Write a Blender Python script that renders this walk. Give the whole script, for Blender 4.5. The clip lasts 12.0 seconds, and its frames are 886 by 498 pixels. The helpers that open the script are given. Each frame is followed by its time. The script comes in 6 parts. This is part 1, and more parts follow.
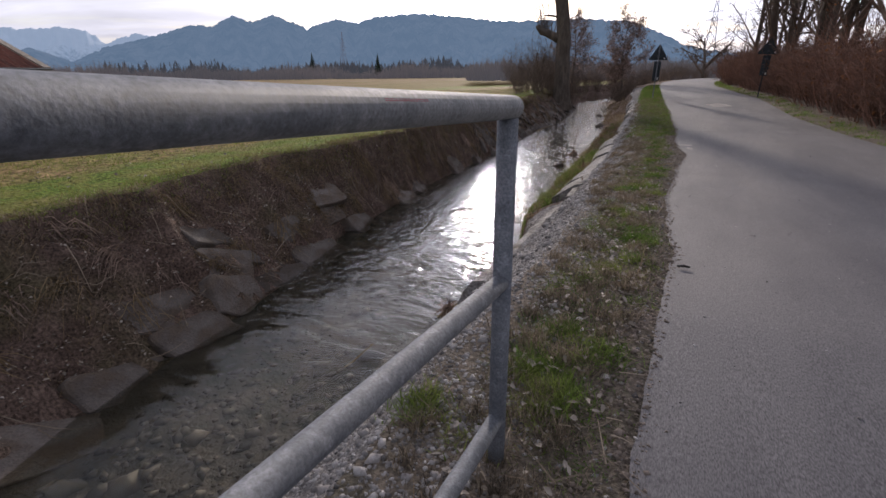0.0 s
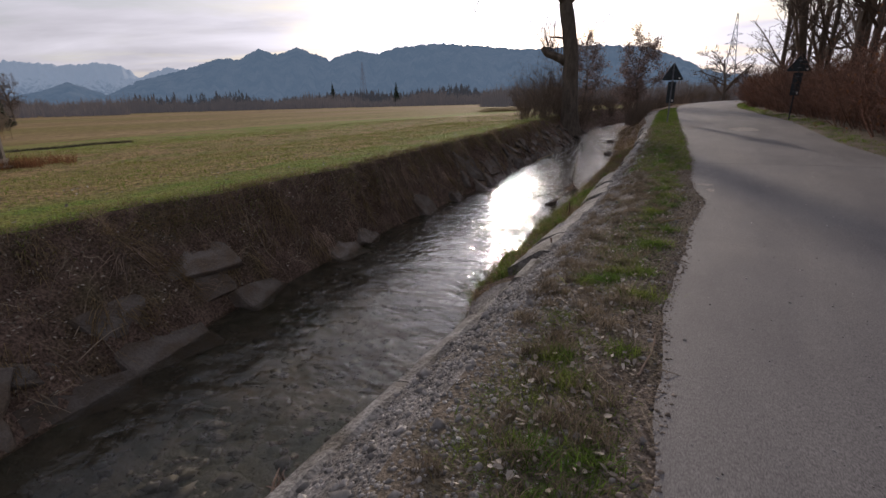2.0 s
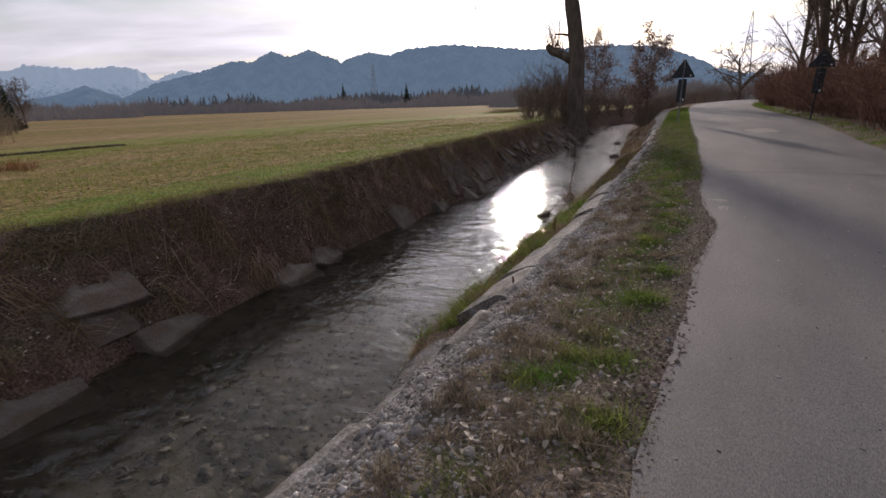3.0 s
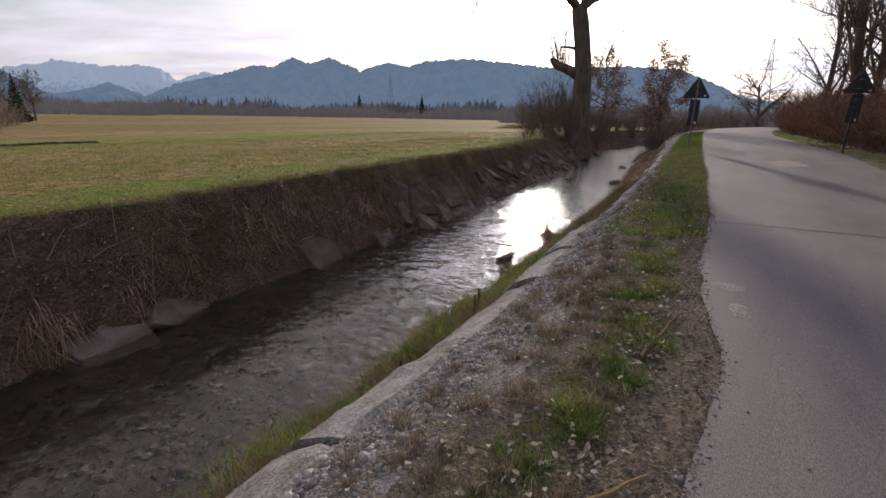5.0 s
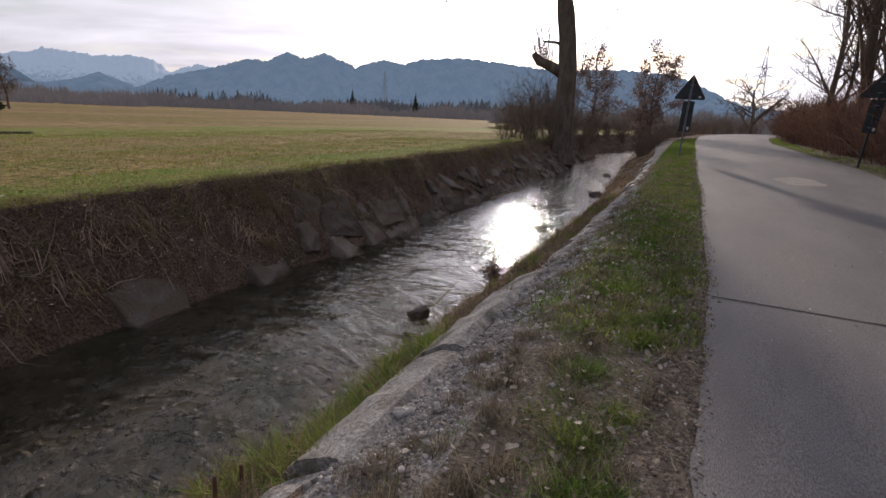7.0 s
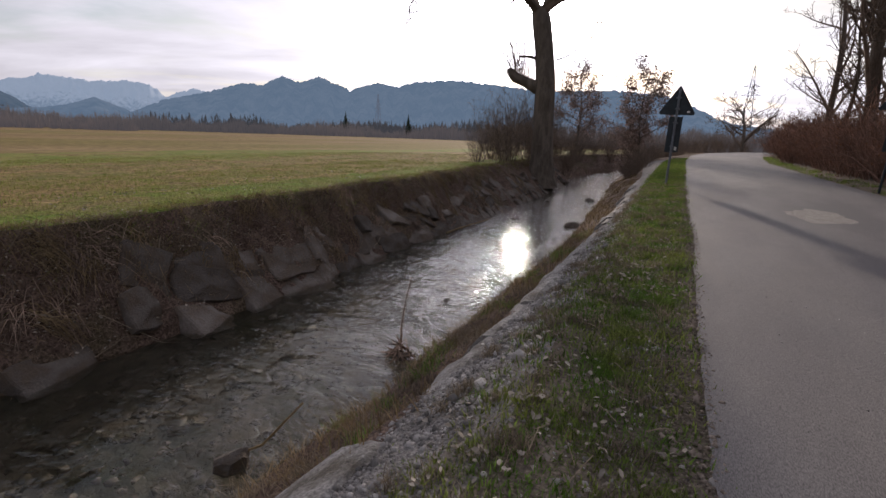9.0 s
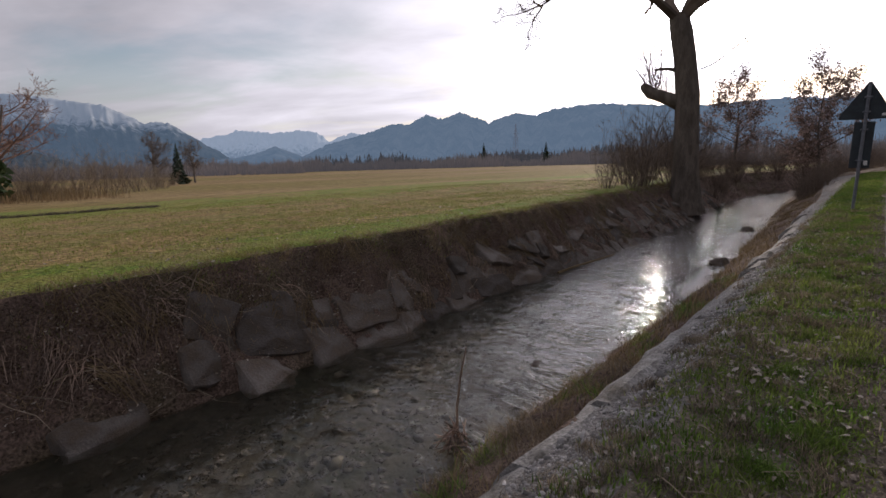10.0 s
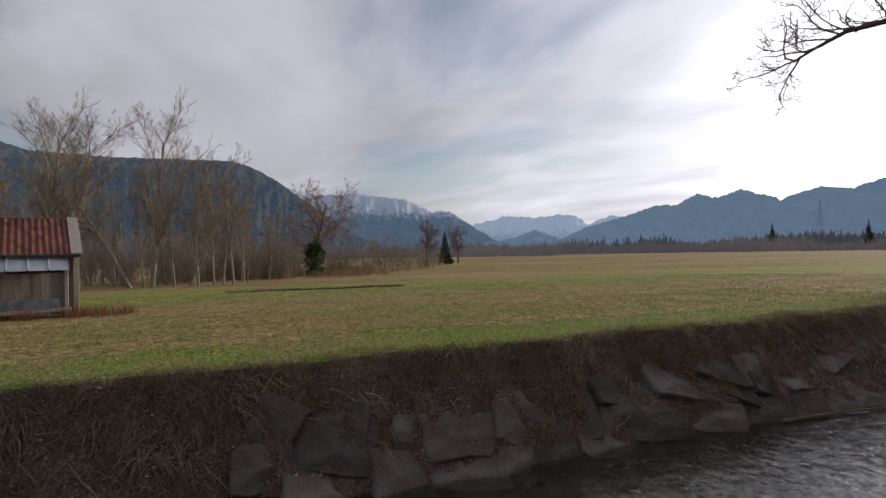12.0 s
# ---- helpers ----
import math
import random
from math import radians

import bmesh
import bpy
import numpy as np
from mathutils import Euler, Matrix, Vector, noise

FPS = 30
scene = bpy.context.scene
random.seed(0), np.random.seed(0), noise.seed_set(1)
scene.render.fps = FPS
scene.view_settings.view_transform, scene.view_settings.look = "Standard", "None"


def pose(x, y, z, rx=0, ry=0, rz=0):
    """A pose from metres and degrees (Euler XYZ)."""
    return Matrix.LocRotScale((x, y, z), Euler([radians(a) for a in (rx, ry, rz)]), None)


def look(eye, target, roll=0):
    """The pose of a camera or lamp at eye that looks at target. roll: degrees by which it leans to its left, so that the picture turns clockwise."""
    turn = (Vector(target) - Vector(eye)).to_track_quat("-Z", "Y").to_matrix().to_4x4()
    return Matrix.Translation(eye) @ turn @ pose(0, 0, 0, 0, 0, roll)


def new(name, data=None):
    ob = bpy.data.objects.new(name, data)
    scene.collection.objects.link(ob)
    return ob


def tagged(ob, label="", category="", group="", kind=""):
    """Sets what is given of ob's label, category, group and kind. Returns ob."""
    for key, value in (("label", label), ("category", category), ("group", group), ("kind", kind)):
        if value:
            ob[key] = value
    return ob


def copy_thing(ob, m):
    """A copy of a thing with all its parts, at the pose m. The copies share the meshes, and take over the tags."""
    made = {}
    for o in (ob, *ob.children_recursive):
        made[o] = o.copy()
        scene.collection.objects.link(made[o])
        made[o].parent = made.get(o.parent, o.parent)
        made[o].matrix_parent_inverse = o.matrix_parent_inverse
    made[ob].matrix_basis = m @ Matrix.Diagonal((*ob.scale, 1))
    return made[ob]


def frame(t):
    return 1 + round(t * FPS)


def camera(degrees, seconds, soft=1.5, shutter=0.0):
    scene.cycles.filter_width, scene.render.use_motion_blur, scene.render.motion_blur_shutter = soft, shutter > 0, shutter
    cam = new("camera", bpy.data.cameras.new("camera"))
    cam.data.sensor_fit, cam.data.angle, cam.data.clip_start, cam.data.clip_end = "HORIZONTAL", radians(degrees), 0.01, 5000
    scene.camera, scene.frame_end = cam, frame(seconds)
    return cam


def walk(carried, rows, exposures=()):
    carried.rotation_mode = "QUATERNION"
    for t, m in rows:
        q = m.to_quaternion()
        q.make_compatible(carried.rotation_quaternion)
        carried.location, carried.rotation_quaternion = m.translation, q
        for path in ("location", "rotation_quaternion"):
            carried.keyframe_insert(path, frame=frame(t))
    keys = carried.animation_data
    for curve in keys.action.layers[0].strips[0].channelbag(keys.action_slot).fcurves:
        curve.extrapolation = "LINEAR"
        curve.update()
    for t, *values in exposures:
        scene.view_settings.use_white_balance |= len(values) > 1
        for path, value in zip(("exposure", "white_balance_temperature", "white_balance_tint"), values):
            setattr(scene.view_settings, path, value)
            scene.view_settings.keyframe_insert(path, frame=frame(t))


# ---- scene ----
cam = camera(85.4, 12.0)
METRES, EYE, TILT, LEAN, TURN = 17.0, 1.46, -20.0, 0.5, 26.0
ROWS = [
    (0.0, 0.0, 0.0, 0.0, 0.0, 0.0, -0.0),
    (0.5, 0.0202, 0.0368, 0.0123, 1.05, 1.35, 0.18),
    (1.0, 0.0374, 0.0737, 0.0239, 2.11, 2.05, 0.42),
    (1.5, 0.0581, 0.1098, 0.0358, 1.87, 2.97, 0.49),
    (2.0, 0.0772, 0.1466, 0.0472, 2.31, 2.92, 0.05),
    (2.5, 0.0987, 0.1836, 0.0596, 3.29, 3.02, -0.16),
    (3.0, 0.1169, 0.2217, 0.0724, 3.61, 3.03, -0.09),
    (5.0, 0.1894, 0.3671, 0.1219, 4.44, 4.4, -3.24),
    (5.5, 0.2071, 0.4039, 0.1345, 4.46, 4.34, -3.73),
    (6.0, 0.2209, 0.4423, 0.1482, 4.77, 4.13, -3.88),
    (6.5, 0.2375, 0.4795, 0.1614, 4.79, 4.3, -4.22),
    (7.0, 0.253, 0.5178, 0.1768, 3.41, 4.36, -4.38),
    (9.0, 0.3185, 0.6615, 0.232, 2.97, 6.75, -3.64),
    (9.5, 0.3381, 0.6956, 0.2454, 8.57, 8.26, -3.99),
    (10.0, 0.3544, 0.7284, 0.2615, 19.3, 8.72, -5.74),
    (10.5, 0.3712, 0.7569, 0.2782, 31.41, 8.82, -8.95),
    (11.0, 0.3875, 0.7868, 0.2949, 37.86, 10.43, -10.91),
    (11.5, 0.4065, 0.8158, 0.3075, 42.07, 12.13, -12.68),
    (12.0, 0.4213, 0.8456, 0.319, 48.34, 13.21, -14.5),
]
walk(cam, [(t, pose(0, 0, EYE, TILT, LEAN, TURN) @ pose(METRES * x, METRES * y, METRES * z, 90 + pitch, roll, yaw)) for t, x, y, z, yaw, pitch, roll in ROWS],
     exposures=[(0.0, 0.25, 6150, 16), (0.5, 0.04, 6250, 16), (1.0, -0.16, 6300, 16), (1.5, -0.24, 6350, 16), (2.0, -0.16, 6400, 16), (2.5, -0.02, 6420, 16), (3.0, 0.06, 6420, 16),
                (5.0, 0.23, 6420, 16), (7.0, 0.23, 6420, 16), (9.0, 0.14, 6420, 16), (10.5, 0.04, 6380, 15), (12.0, 0.1, 6280, 12)])

# ---- world, sun, exposure ----
SUN_AZ, SUN_EL = 20.5, 13.3   # degrees left of straight ahead, degrees up
sun_dir = Vector((-math.sin(radians(SUN_AZ)) * math.cos(radians(SUN_EL)), math.cos(radians(SUN_AZ)) * math.cos(radians(SUN_EL)), math.sin(radians(SUN_EL))))
scene.view_settings.exposure = 0.0

world = bpy.data.worlds.new("sky")
scene.world = world
world.use_nodes = True
wt = world.node_tree
for n in list(wt.nodes):
    wt.nodes.remove(n)


def wnode(kind, **kw):
    n = wt.nodes.new(kind)
    for k, v in kw.items():
        n.inputs[k].default_value = v
    return n


def wmath(op, a, b=None, clamp=False):
    n = wt.nodes.new("ShaderNodeMath")
    n.operation, n.use_clamp = op, clamp
    for i, v in enumerate((a, b)):
        if v is None:
            continue
        if isinstance(v, (int, float)):
            n.inputs[i].default_value = v
        else:
            wt.links.new(v, n.inputs[i])
    return n.outputs[0]


sky = wt.nodes.new("ShaderNodeTexSky")
sky.sky_type, sky.sun_disc = "NISHITA", False
sky.sun_elevation, sky.sun_rotation = radians(SUN_EL), radians(-SUN_AZ)
sky.air_density, sky.dust_density, sky.ozone_density = 1.0, 1.5, 1.0
coord = wt.nodes.new("ShaderNodeTexCoord")
split = wt.nodes.new("ShaderNodeSeparateXYZ")
wt.links.new(coord.outputs["Generated"], split.inputs[0])
# project the directions on a flat cloud sheet, so that the streaks close up towards the horizon
up = wmath("ADD", wmath("MAXIMUM", split.outputs[2], 0.0), 0.09)
cx, cy = wmath("DIVIDE", split.outputs[0], up), wmath("DIVIDE", split.outputs[1], up)
sheet = wt.nodes.new("ShaderNodeCombineXYZ")
wt.links.new(wmath("MULTIPLY", wmath("ADD", cx, wmath("MULTIPLY", cy, 0.55)), 0.55), sheet.inputs[0])
wt.links.new(wmath("SUBTRACT", cy, wmath("MULTIPLY", cx, 0.45)), sheet.inputs[1])
clouds = wnode("ShaderNodeTexNoise", Scale=0.62, Detail=7.0, Roughness=0.52, Distortion=0.5)
wt.links.new(sheet.outputs[0], clouds.inputs["Vector"])
cover = wt.nodes.new("ShaderNodeMapRange")
cover.interpolation_type = "SMOOTHSTEP"
for k, v in (("From Min", 0.33), ("From Max", 0.55), ("To Min", 0.12), ("To Max", 0.97)):
    cover.inputs[k].default_value = v
wt.links.new(clouds.outputs["Fac"], cover.inputs["Value"])
shade = wnode("ShaderNodeTexNoise", Scale=0.8, Detail=6.0, Roughness=0.55, Distortion=0.3)
wt.links.new(sheet.outputs[0], shade.inputs["Vector"])
grey = wt.nodes.new("ShaderNodeMapRange")
for k, v in (("From Min", 0.3), ("From Max", 0.7), ("To Min", 0.66), ("To Max", 1.16)):
    grey.inputs[k].default_value = v
wt.links.new(shade.outputs["Fac"], grey.inputs["Value"])
# thin cloud scatters the low sun forwards
dot = wt.nodes.new("ShaderNodeVectorMath")
dot.operation = "DOT_PRODUCT"
wt.links.new(coord.outputs["Generated"], dot.inputs[0])
dot.inputs[1].default_value = sun_dir
near = wmath("MAXIMUM", dot.outputs["Value"], 0.0)
glow = wmath("ADD", wmath("MULTIPLY", wmath("POWER", near, 3.0), 0.74), wmath("ADD", wmath("MULTIPLY", wmath("POWER", near, 30.0), 2.2), wmath("MULTIPLY", wmath("POWER", near, 900.0), 16.0)))
bright = wmath("MULTIPLY", grey.outputs[0], wmath("ADD", glow, CLOUD_BASE := 0.52))
tint = wt.nodes.new("ShaderNodeVectorMath")
tint.operation = "SCALE"
tint.inputs[0].default_value = (8.95, 8.8, 9.45)
wt.links.new(bright, tint.inputs["Scale"])
mix = wt.nodes.new("ShaderNodeMix")
mix.data_type = "RGBA"
# the sheet closes towards the horizon
low = wmath("SUBTRACT", 1.0, wmath("MULTIPLY", wmath("MAXIMUM", split.outputs[2], 0.0), 4.5), clamp=True)
wt.links.new(wmath("MAXIMUM", cover.outputs[0], low), mix.inputs[0])
wt.links.new(sky.outputs[0], mix.inputs[6])
wt.links.new(tint.outputs[0], mix.inputs[7])
bg = wnode("ShaderNodeBackground", Strength=0.1)
wt.links.new(mix.outputs[2], bg.inputs["Color"])
wout = wt.nodes.new("ShaderNodeOutputWorld")
wt.links.new(bg.outputs[0], wout.inputs["Surface"])

sun = new("sun", bpy.data.lights.new("sun", "SUN"))
sun.data.energy, sun.data.angle, sun.data.color = 2.2, radians(1.5), (1.0, 0.86, 0.68)
sun.matrix_world = look((0, 0, 40), Vector((0, 0, 40)) - sun_dir)


# ---- materials ----
def mat(name, c1, c2, scale=3.0, rough=0.85, bump=0.3, c3=None, scale3=0.4, metal=0.0, fine=60.0, island=0.0, objrand=0.0, lo=0.38, hi=0.62, dist=0.02, spec=0.3, stretch=None, lo3=0.5, hi3=0.68, speck=1.1):
    """Two or three colours mixed by noise at two scales, with fine relief."""
    m = bpy.data.materials.new(name)
    m.use_nodes = True
    t = m.node_tree
    b = t.nodes["Principled BSDF"]
    b.inputs["Metallic"].default_value = metal
    b.inputs["Specular IOR Level"].default_value = spec
    co = t.nodes.new("ShaderNodeTexCoord")
    vec = co.outputs["Object"]
    if stretch:
        mp = t.nodes.new("ShaderNodeMapping")
        mp.inputs["Scale"].default_value = stretch
        t.links.new(vec, mp.inputs["Vector"])
        vec = mp.outputs[0]

    def noise_node(s, detail=5.0):
        n = t.nodes.new("ShaderNodeTexNoise")
        n.inputs["Scale"].default_value, n.inputs["Detail"].default_value, n.inputs["Roughness"].default_value = s, detail, 0.6
        t.links.new(vec, n.inputs["Vector"])
        return n.outputs["Fac"]

    def ramp(v, a, z):
        r = t.nodes.new("ShaderNodeMapRange")
        r.inputs["From Min"].default_value, r.inputs["From Max"].default_value = a, z
        t.links.new(v, r.inputs["Value"])
        return r.outputs[0]

    def blend(f, a, z):
        x = t.nodes.new("ShaderNodeMix")
        x.data_type = "RGBA"
        t.links.new(f, x.inputs[0])
        for i, v in ((6, a), (7, z)):
            if isinstance(v, tuple):
                x.inputs[i].default_value = (*v, 1)
            else:
                t.links.new(v, x.inputs[i])
        return x.outputs[2]

    small = noise_node(fine, 3.0)
    col = blend(ramp(noise_node(scale), lo, hi), c1, c2)
    if c3:
        col = blend(ramp(noise_node(scale3), lo3, hi3), col, c3)
    hsv = t.nodes.new("ShaderNodeHueSaturation")
    t.links.new(col, hsv.inputs["Color"])
    val = ramp(small, 0.5 - speck, 0.5 + speck)      # about 0.5, to be doubled below
    mul = t.nodes.new("ShaderNodeMath")
    mul.operation = "MULTIPLY"
    t.links.new(val, mul.inputs[0])
    mul.inputs[1].default_value = 2.0
    out = mul.outputs[0]
    for amount, kind, sock in ((island, "ShaderNodeNewGeometry", "Random Per Island"), (objrand, "ShaderNodeObjectInfo", "Random")):
        if amount:
            g = t.nodes.new(kind)
            r = t.nodes.new("ShaderNodeMapRange")
            r.inputs["To Min"].default_value, r.inputs["To Max"].default_value = 1 - amount, 1 + amount
            t.links.new(g.outputs[sock], r.inputs["Value"])
            q = t.nodes.new("ShaderNodeMath")
            q.operation = "MULTIPLY"
            t.links.new(out, q.inputs[0])
            t.links.new(r.outputs[0], q.inputs[1])
            out = q.outputs[0]
    t.links.new(out, hsv.inputs["Value"])
    t.links.new(hsv.outputs[0], b.inputs["Base Color"])
    rr = t.nodes.new("ShaderNodeMapRange")
    rr.inputs["To Min"].default_value, rr.inputs["To Max"].default_value = max(0.02, rough - 0.12), min(1.0, rough + 0.12)
    t.links.new(small, rr.inputs["Value"])
    t.links.new(rr.outputs[0], b.inputs["Roughness"])
    if bump:
        bp = t.nodes.new("ShaderNodeBump")
        bp.inputs["Strength"].default_value, bp.inputs["Distance"].default_value = bump, dist
        t.links.new(small, bp.inputs["Height"])
        t.links.new(bp.outputs[0], b.inputs["Normal"])
    return m


def leafy(m, amount=0.35):
    """Lets light through thin leaves and blades."""
    t = m.node_tree
    b = t.nodes["Principled BSDF"]
    tr = t.nodes.new("ShaderNodeBsdfTranslucent")
    mx = t.nodes.new("ShaderNodeMixShader")
    mx.inputs[0].default_value = amount
    t.links.new(b.inputs["Base Color"].links[0].from_socket, tr.inputs["Color"])
    t.links.new(b.outputs[0], mx.inputs[1])
    t.links.new(tr.outputs[0], mx.inputs[2])
    t.links.new(mx.outputs[0], t.nodes["Material Output"].inputs["Surface"])
    return m


def distant(name, low, high, haze_glow, amount, snow_z=None, snow_w=1.0, scale=0.02):
    """Far slopes with kilometres of haze painted on, as an even glow over their colours."""
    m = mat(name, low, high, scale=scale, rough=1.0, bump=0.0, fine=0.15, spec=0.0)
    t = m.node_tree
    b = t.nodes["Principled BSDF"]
    if snow_z is not None:
        geo = t.nodes.new("ShaderNodeNewGeometry")
        sp = t.nodes.new("ShaderNodeSeparateXYZ")
        t.links.new(geo.outputs["Position"], sp.inputs[0])
        n = t.nodes.new("ShaderNodeTexNoise")
        n.inputs["Scale"].default_value, n.inputs["Detail"].default_value, n.inputs["Roughness"].default_value = 0.03, 6.0, 0.6
        t.links.new(geo.outputs["Position"], n.inputs["Vector"])
        a = t.nodes.new("ShaderNodeMath")
        a.operation = "MULTIPLY_ADD"
        t.links.new(n.outputs["Fac"], a.inputs[0])
        a.inputs[1].default_value = snow_w * 5
        t.links.new(sp.outputs[2], a.inputs[2])
        r = t.nodes.new("ShaderNodeMapRange")
        r.inputs["From Min"].default_value, r.inputs["From Max"].default_value = snow_z + snow_w * 1.8, snow_z + snow_w * 3.3
        r.inputs["To Max"].default_value = 0.7
        t.links.new(a.outputs[0], r.inputs["Value"])
        x = t.nodes.new("ShaderNodeMix")
        x.data_type = "RGBA"
        t.links.new(r.outputs[0], x.inputs[0])
        t.links.new(b.inputs["Base Color"].links[0].from_socket, x.inputs[6])
        x.inputs[7].default_value = (0.75, 0.78, 0.82, 1)
        t.links.new(x.outputs[2], b.inputs["Base Color"])
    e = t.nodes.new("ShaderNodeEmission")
    e.inputs["Color"].default_value = (*haze_glow, 1)
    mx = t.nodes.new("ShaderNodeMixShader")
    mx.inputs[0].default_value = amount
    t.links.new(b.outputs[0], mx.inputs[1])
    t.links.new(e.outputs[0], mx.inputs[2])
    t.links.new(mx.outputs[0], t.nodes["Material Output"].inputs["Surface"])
    return m


M_FIELD = mat("meadow_turf", (0.14, 0.21, 0.035), (0.22, 0.21, 0.06), scale=1.6, rough=0.95, bump=1.0, c3=(0.25, 0.19, 0.085), scale3=0.5, fine=18, dist=0.08, spec=0.1, lo3=0.5, hi3=0.7, speck=0.25)
M_BROWNTURF = mat("withered_turf", (0.29, 0.20, 0.09), (0.19, 0.185, 0.055), scale=0.55, rough=0.95, bump=1.0, c3=(0.32, 0.215, 0.11), scale3=1.9, fine=11, dist=0.1, spec=0.1, lo3=0.48, hi3=0.66, speck=0.23, stretch=(1, 0.6, 1))
M_GREENTURF = mat("green_turf", (0.17, 0.22, 0.042), (0.25, 0.225, 0.07), scale=0.35, rough=0.95, bump=0.9, c3=(0.29, 0.205, 0.09), scale3=0.1, fine=5, dist=0.12, spec=0.1, lo3=0.52, hi3=0.7, speck=0.35)
M_MARSH = mat("marsh_straw", (0.33, 0.235, 0.125), (0.25, 0.175, 0.085), scale=0.05, rough=1.0, bump=0.8, c3=(0.22, 0.19, 0.065), scale3=0.012, fine=2.2, dist=0.3, spec=0.05, stretch=(1, 0.35, 1), speck=0.4)
M_BANK = mat("bank_soil", (0.105, 0.072, 0.057), (0.18, 0.126, 0.1), scale=4, rough=0.95, bump=1.0, c3=(0.12, 0.098, 0.06), scale3=0.9, fine=35, dist=0.06, spec=0.15, speck=0.3)
M_BED = mat("stream_bed", (0.08, 0.065, 0.048), (0.042, 0.036, 0.026), scale=3, rough=0.7, bump=0.8, c3=(0.026, 0.028, 0.012), scale3=0.8, fine=14, dist=0.05)
M_GRAVEL = mat("gravel_bed", (0.28, 0.26, 0.25), (0.16, 0.147, 0.135), scale=9, rough=0.95, bump=1.0, c3=(0.13, 0.105, 0.075), scale3=1.5, fine=55, dist=0.03, speck=0.35)
M_VERGE = mat("verge_earth", (0.185, 0.15, 0.122), (0.13, 0.112, 0.082), scale=3, rough=0.95, bump=1.0, c3=(0.225, 0.185, 0.15), scale3=1.1, fine=45, dist=0.03, spec=0.1, speck=0.4)
M_ROAD = mat("worn_asphalt", (0.112, 0.104, 0.108), (0.165, 0.154, 0.152), scale=1.1, stretch=(1, 0.3, 1), rough=0.75, bump=0.5, c3=(0.19, 0.172, 0.158), scale3=0.3, fine=210, dist=0.004, spec=0.45, speck=0.36)
M_TAR = mat("joint_tar", (0.02, 0.018, 0.017), (0.035, 0.03, 0.028), scale=6, rough=0.7, bump=0.4)
M_SAND = mat("road_sand", (0.36, 0.335, 0.30), (0.26, 0.24, 0.215), scale=14, rough=0.95, bump=0.4, fine=90, speck=0.3)
M_CRUMB = mat("earth_crumb", (0.25, 0.205, 0.17), (0.165, 0.132, 0.108), scale=6, rough=0.95, bump=0.0, island=0.4)
M_STEEL = mat("galvanised_steel", (0.2, 0.21, 0.23), (0.145, 0.155, 0.175), scale=14, rough=0.74, bump=0.25, c3=(0.25, 0.26, 0.285), scale3=35, metal=0.3, fine=160, dist=0.002, spec=0.4, speck=0.6)
M_CONCRETE = mat("weathered_concrete", (0.33, 0.315, 0.30), (0.22, 0.205, 0.19), scale=6, rough=0.9, bump=1.0, c3=(0.11, 0.095, 0.075), scale3=2.6, fine=45, dist=0.02, speck=0.4)
M_STONE = mat("bank_boulder", (0.155, 0.134, 0.119), (0.102, 0.086, 0.076), scale=2.2, rough=0.8, bump=0.8, c3=(0.105, 0.08, 0.06), scale3=3.1, fine=38, objrand=0.35, dist=0.025, speck=1.0, lo3=0.42, hi3=0.6)
M_PEBBLE = mat("pebble", (0.38, 0.36, 0.345), (0.2, 0.185, 0.175), scale=8, rough=0.85, bump=0.2, island=0.6, fine=120)
M_WETPEBBLE = mat("wet_pebble", (0.11, 0.091, 0.07), (0.052, 0.046, 0.036), scale=4, rough=0.6, bump=0.2, island=0.5, fine=90)
M_BARK = mat("grey_bark", (0.18, 0.15, 0.125), (0.10, 0.083, 0.068), scale=3, rough=0.95, bump=1.0, fine=22, dist=0.05, stretch=(1, 1, 0.3), spec=0.1)
M_PALEBARK = mat("pale_bark", (0.31, 0.27, 0.21), (0.17, 0.14, 0.105), scale=2, rough=0.95, bump=0.6, fine=12, dist=0.04, stretch=(1, 1, 0.35), spec=0.1)
M_TWIG = mat("twig_bark", (0.2, 0.155, 0.122), (0.13, 0.1, 0.08), scale=2, rough=0.95, bump=0.0, island=0.4, spec=0.1)
M_REDTWIG = mat("red_brown_twig", (0.30, 0.18, 0.135), (0.205, 0.132, 0.103), scale=1.5, rough=0.95, bump=0.0, island=0.45, spec=0.1)
M_PALETWIG = mat("pale_twig", (0.30, 0.245, 0.185), (0.21, 0.165, 0.12), scale=1.5, rough=0.95, bump=0.0, island=0.4, spec=0.1)
M_BROWNLEAF = leafy(mat("withered_leaf", (0.22, 0.10, 0.045), (0.15, 0.075, 0.04), scale=2, rough=0.8, bump=0.0, island=0.5, spec=0.2), 0.4)
M_PINKLEAF = leafy(mat("dry_oak_leaf", (0.30, 0.215, 0.185), (0.21, 0.15, 0.125), scale=2, rough=0.8, bump=0.0, island=0.4, spec=0.2), 0.25)
M_LITTER = mat("pale_dead_leaf", (0.38, 0.335, 0.285), (0.2, 0.165, 0.125), scale=5, rough=0.8, bump=0.2, island=0.45)
M_GRASS = leafy(mat("green_blade", (0.10, 0.18, 0.032), (0.195, 0.23, 0.062), scale=2, rough=0.7, bump=0.0, island=0.55, spec=0.2), 0.5)
M_TURFBLADE = leafy(mat("meadow_blade", (0.16, 0.23, 0.04), (0.25, 0.23, 0.07), scale=1.2, rough=0.75, bump=0.0, island=0.4, spec=0.2), 0.4)
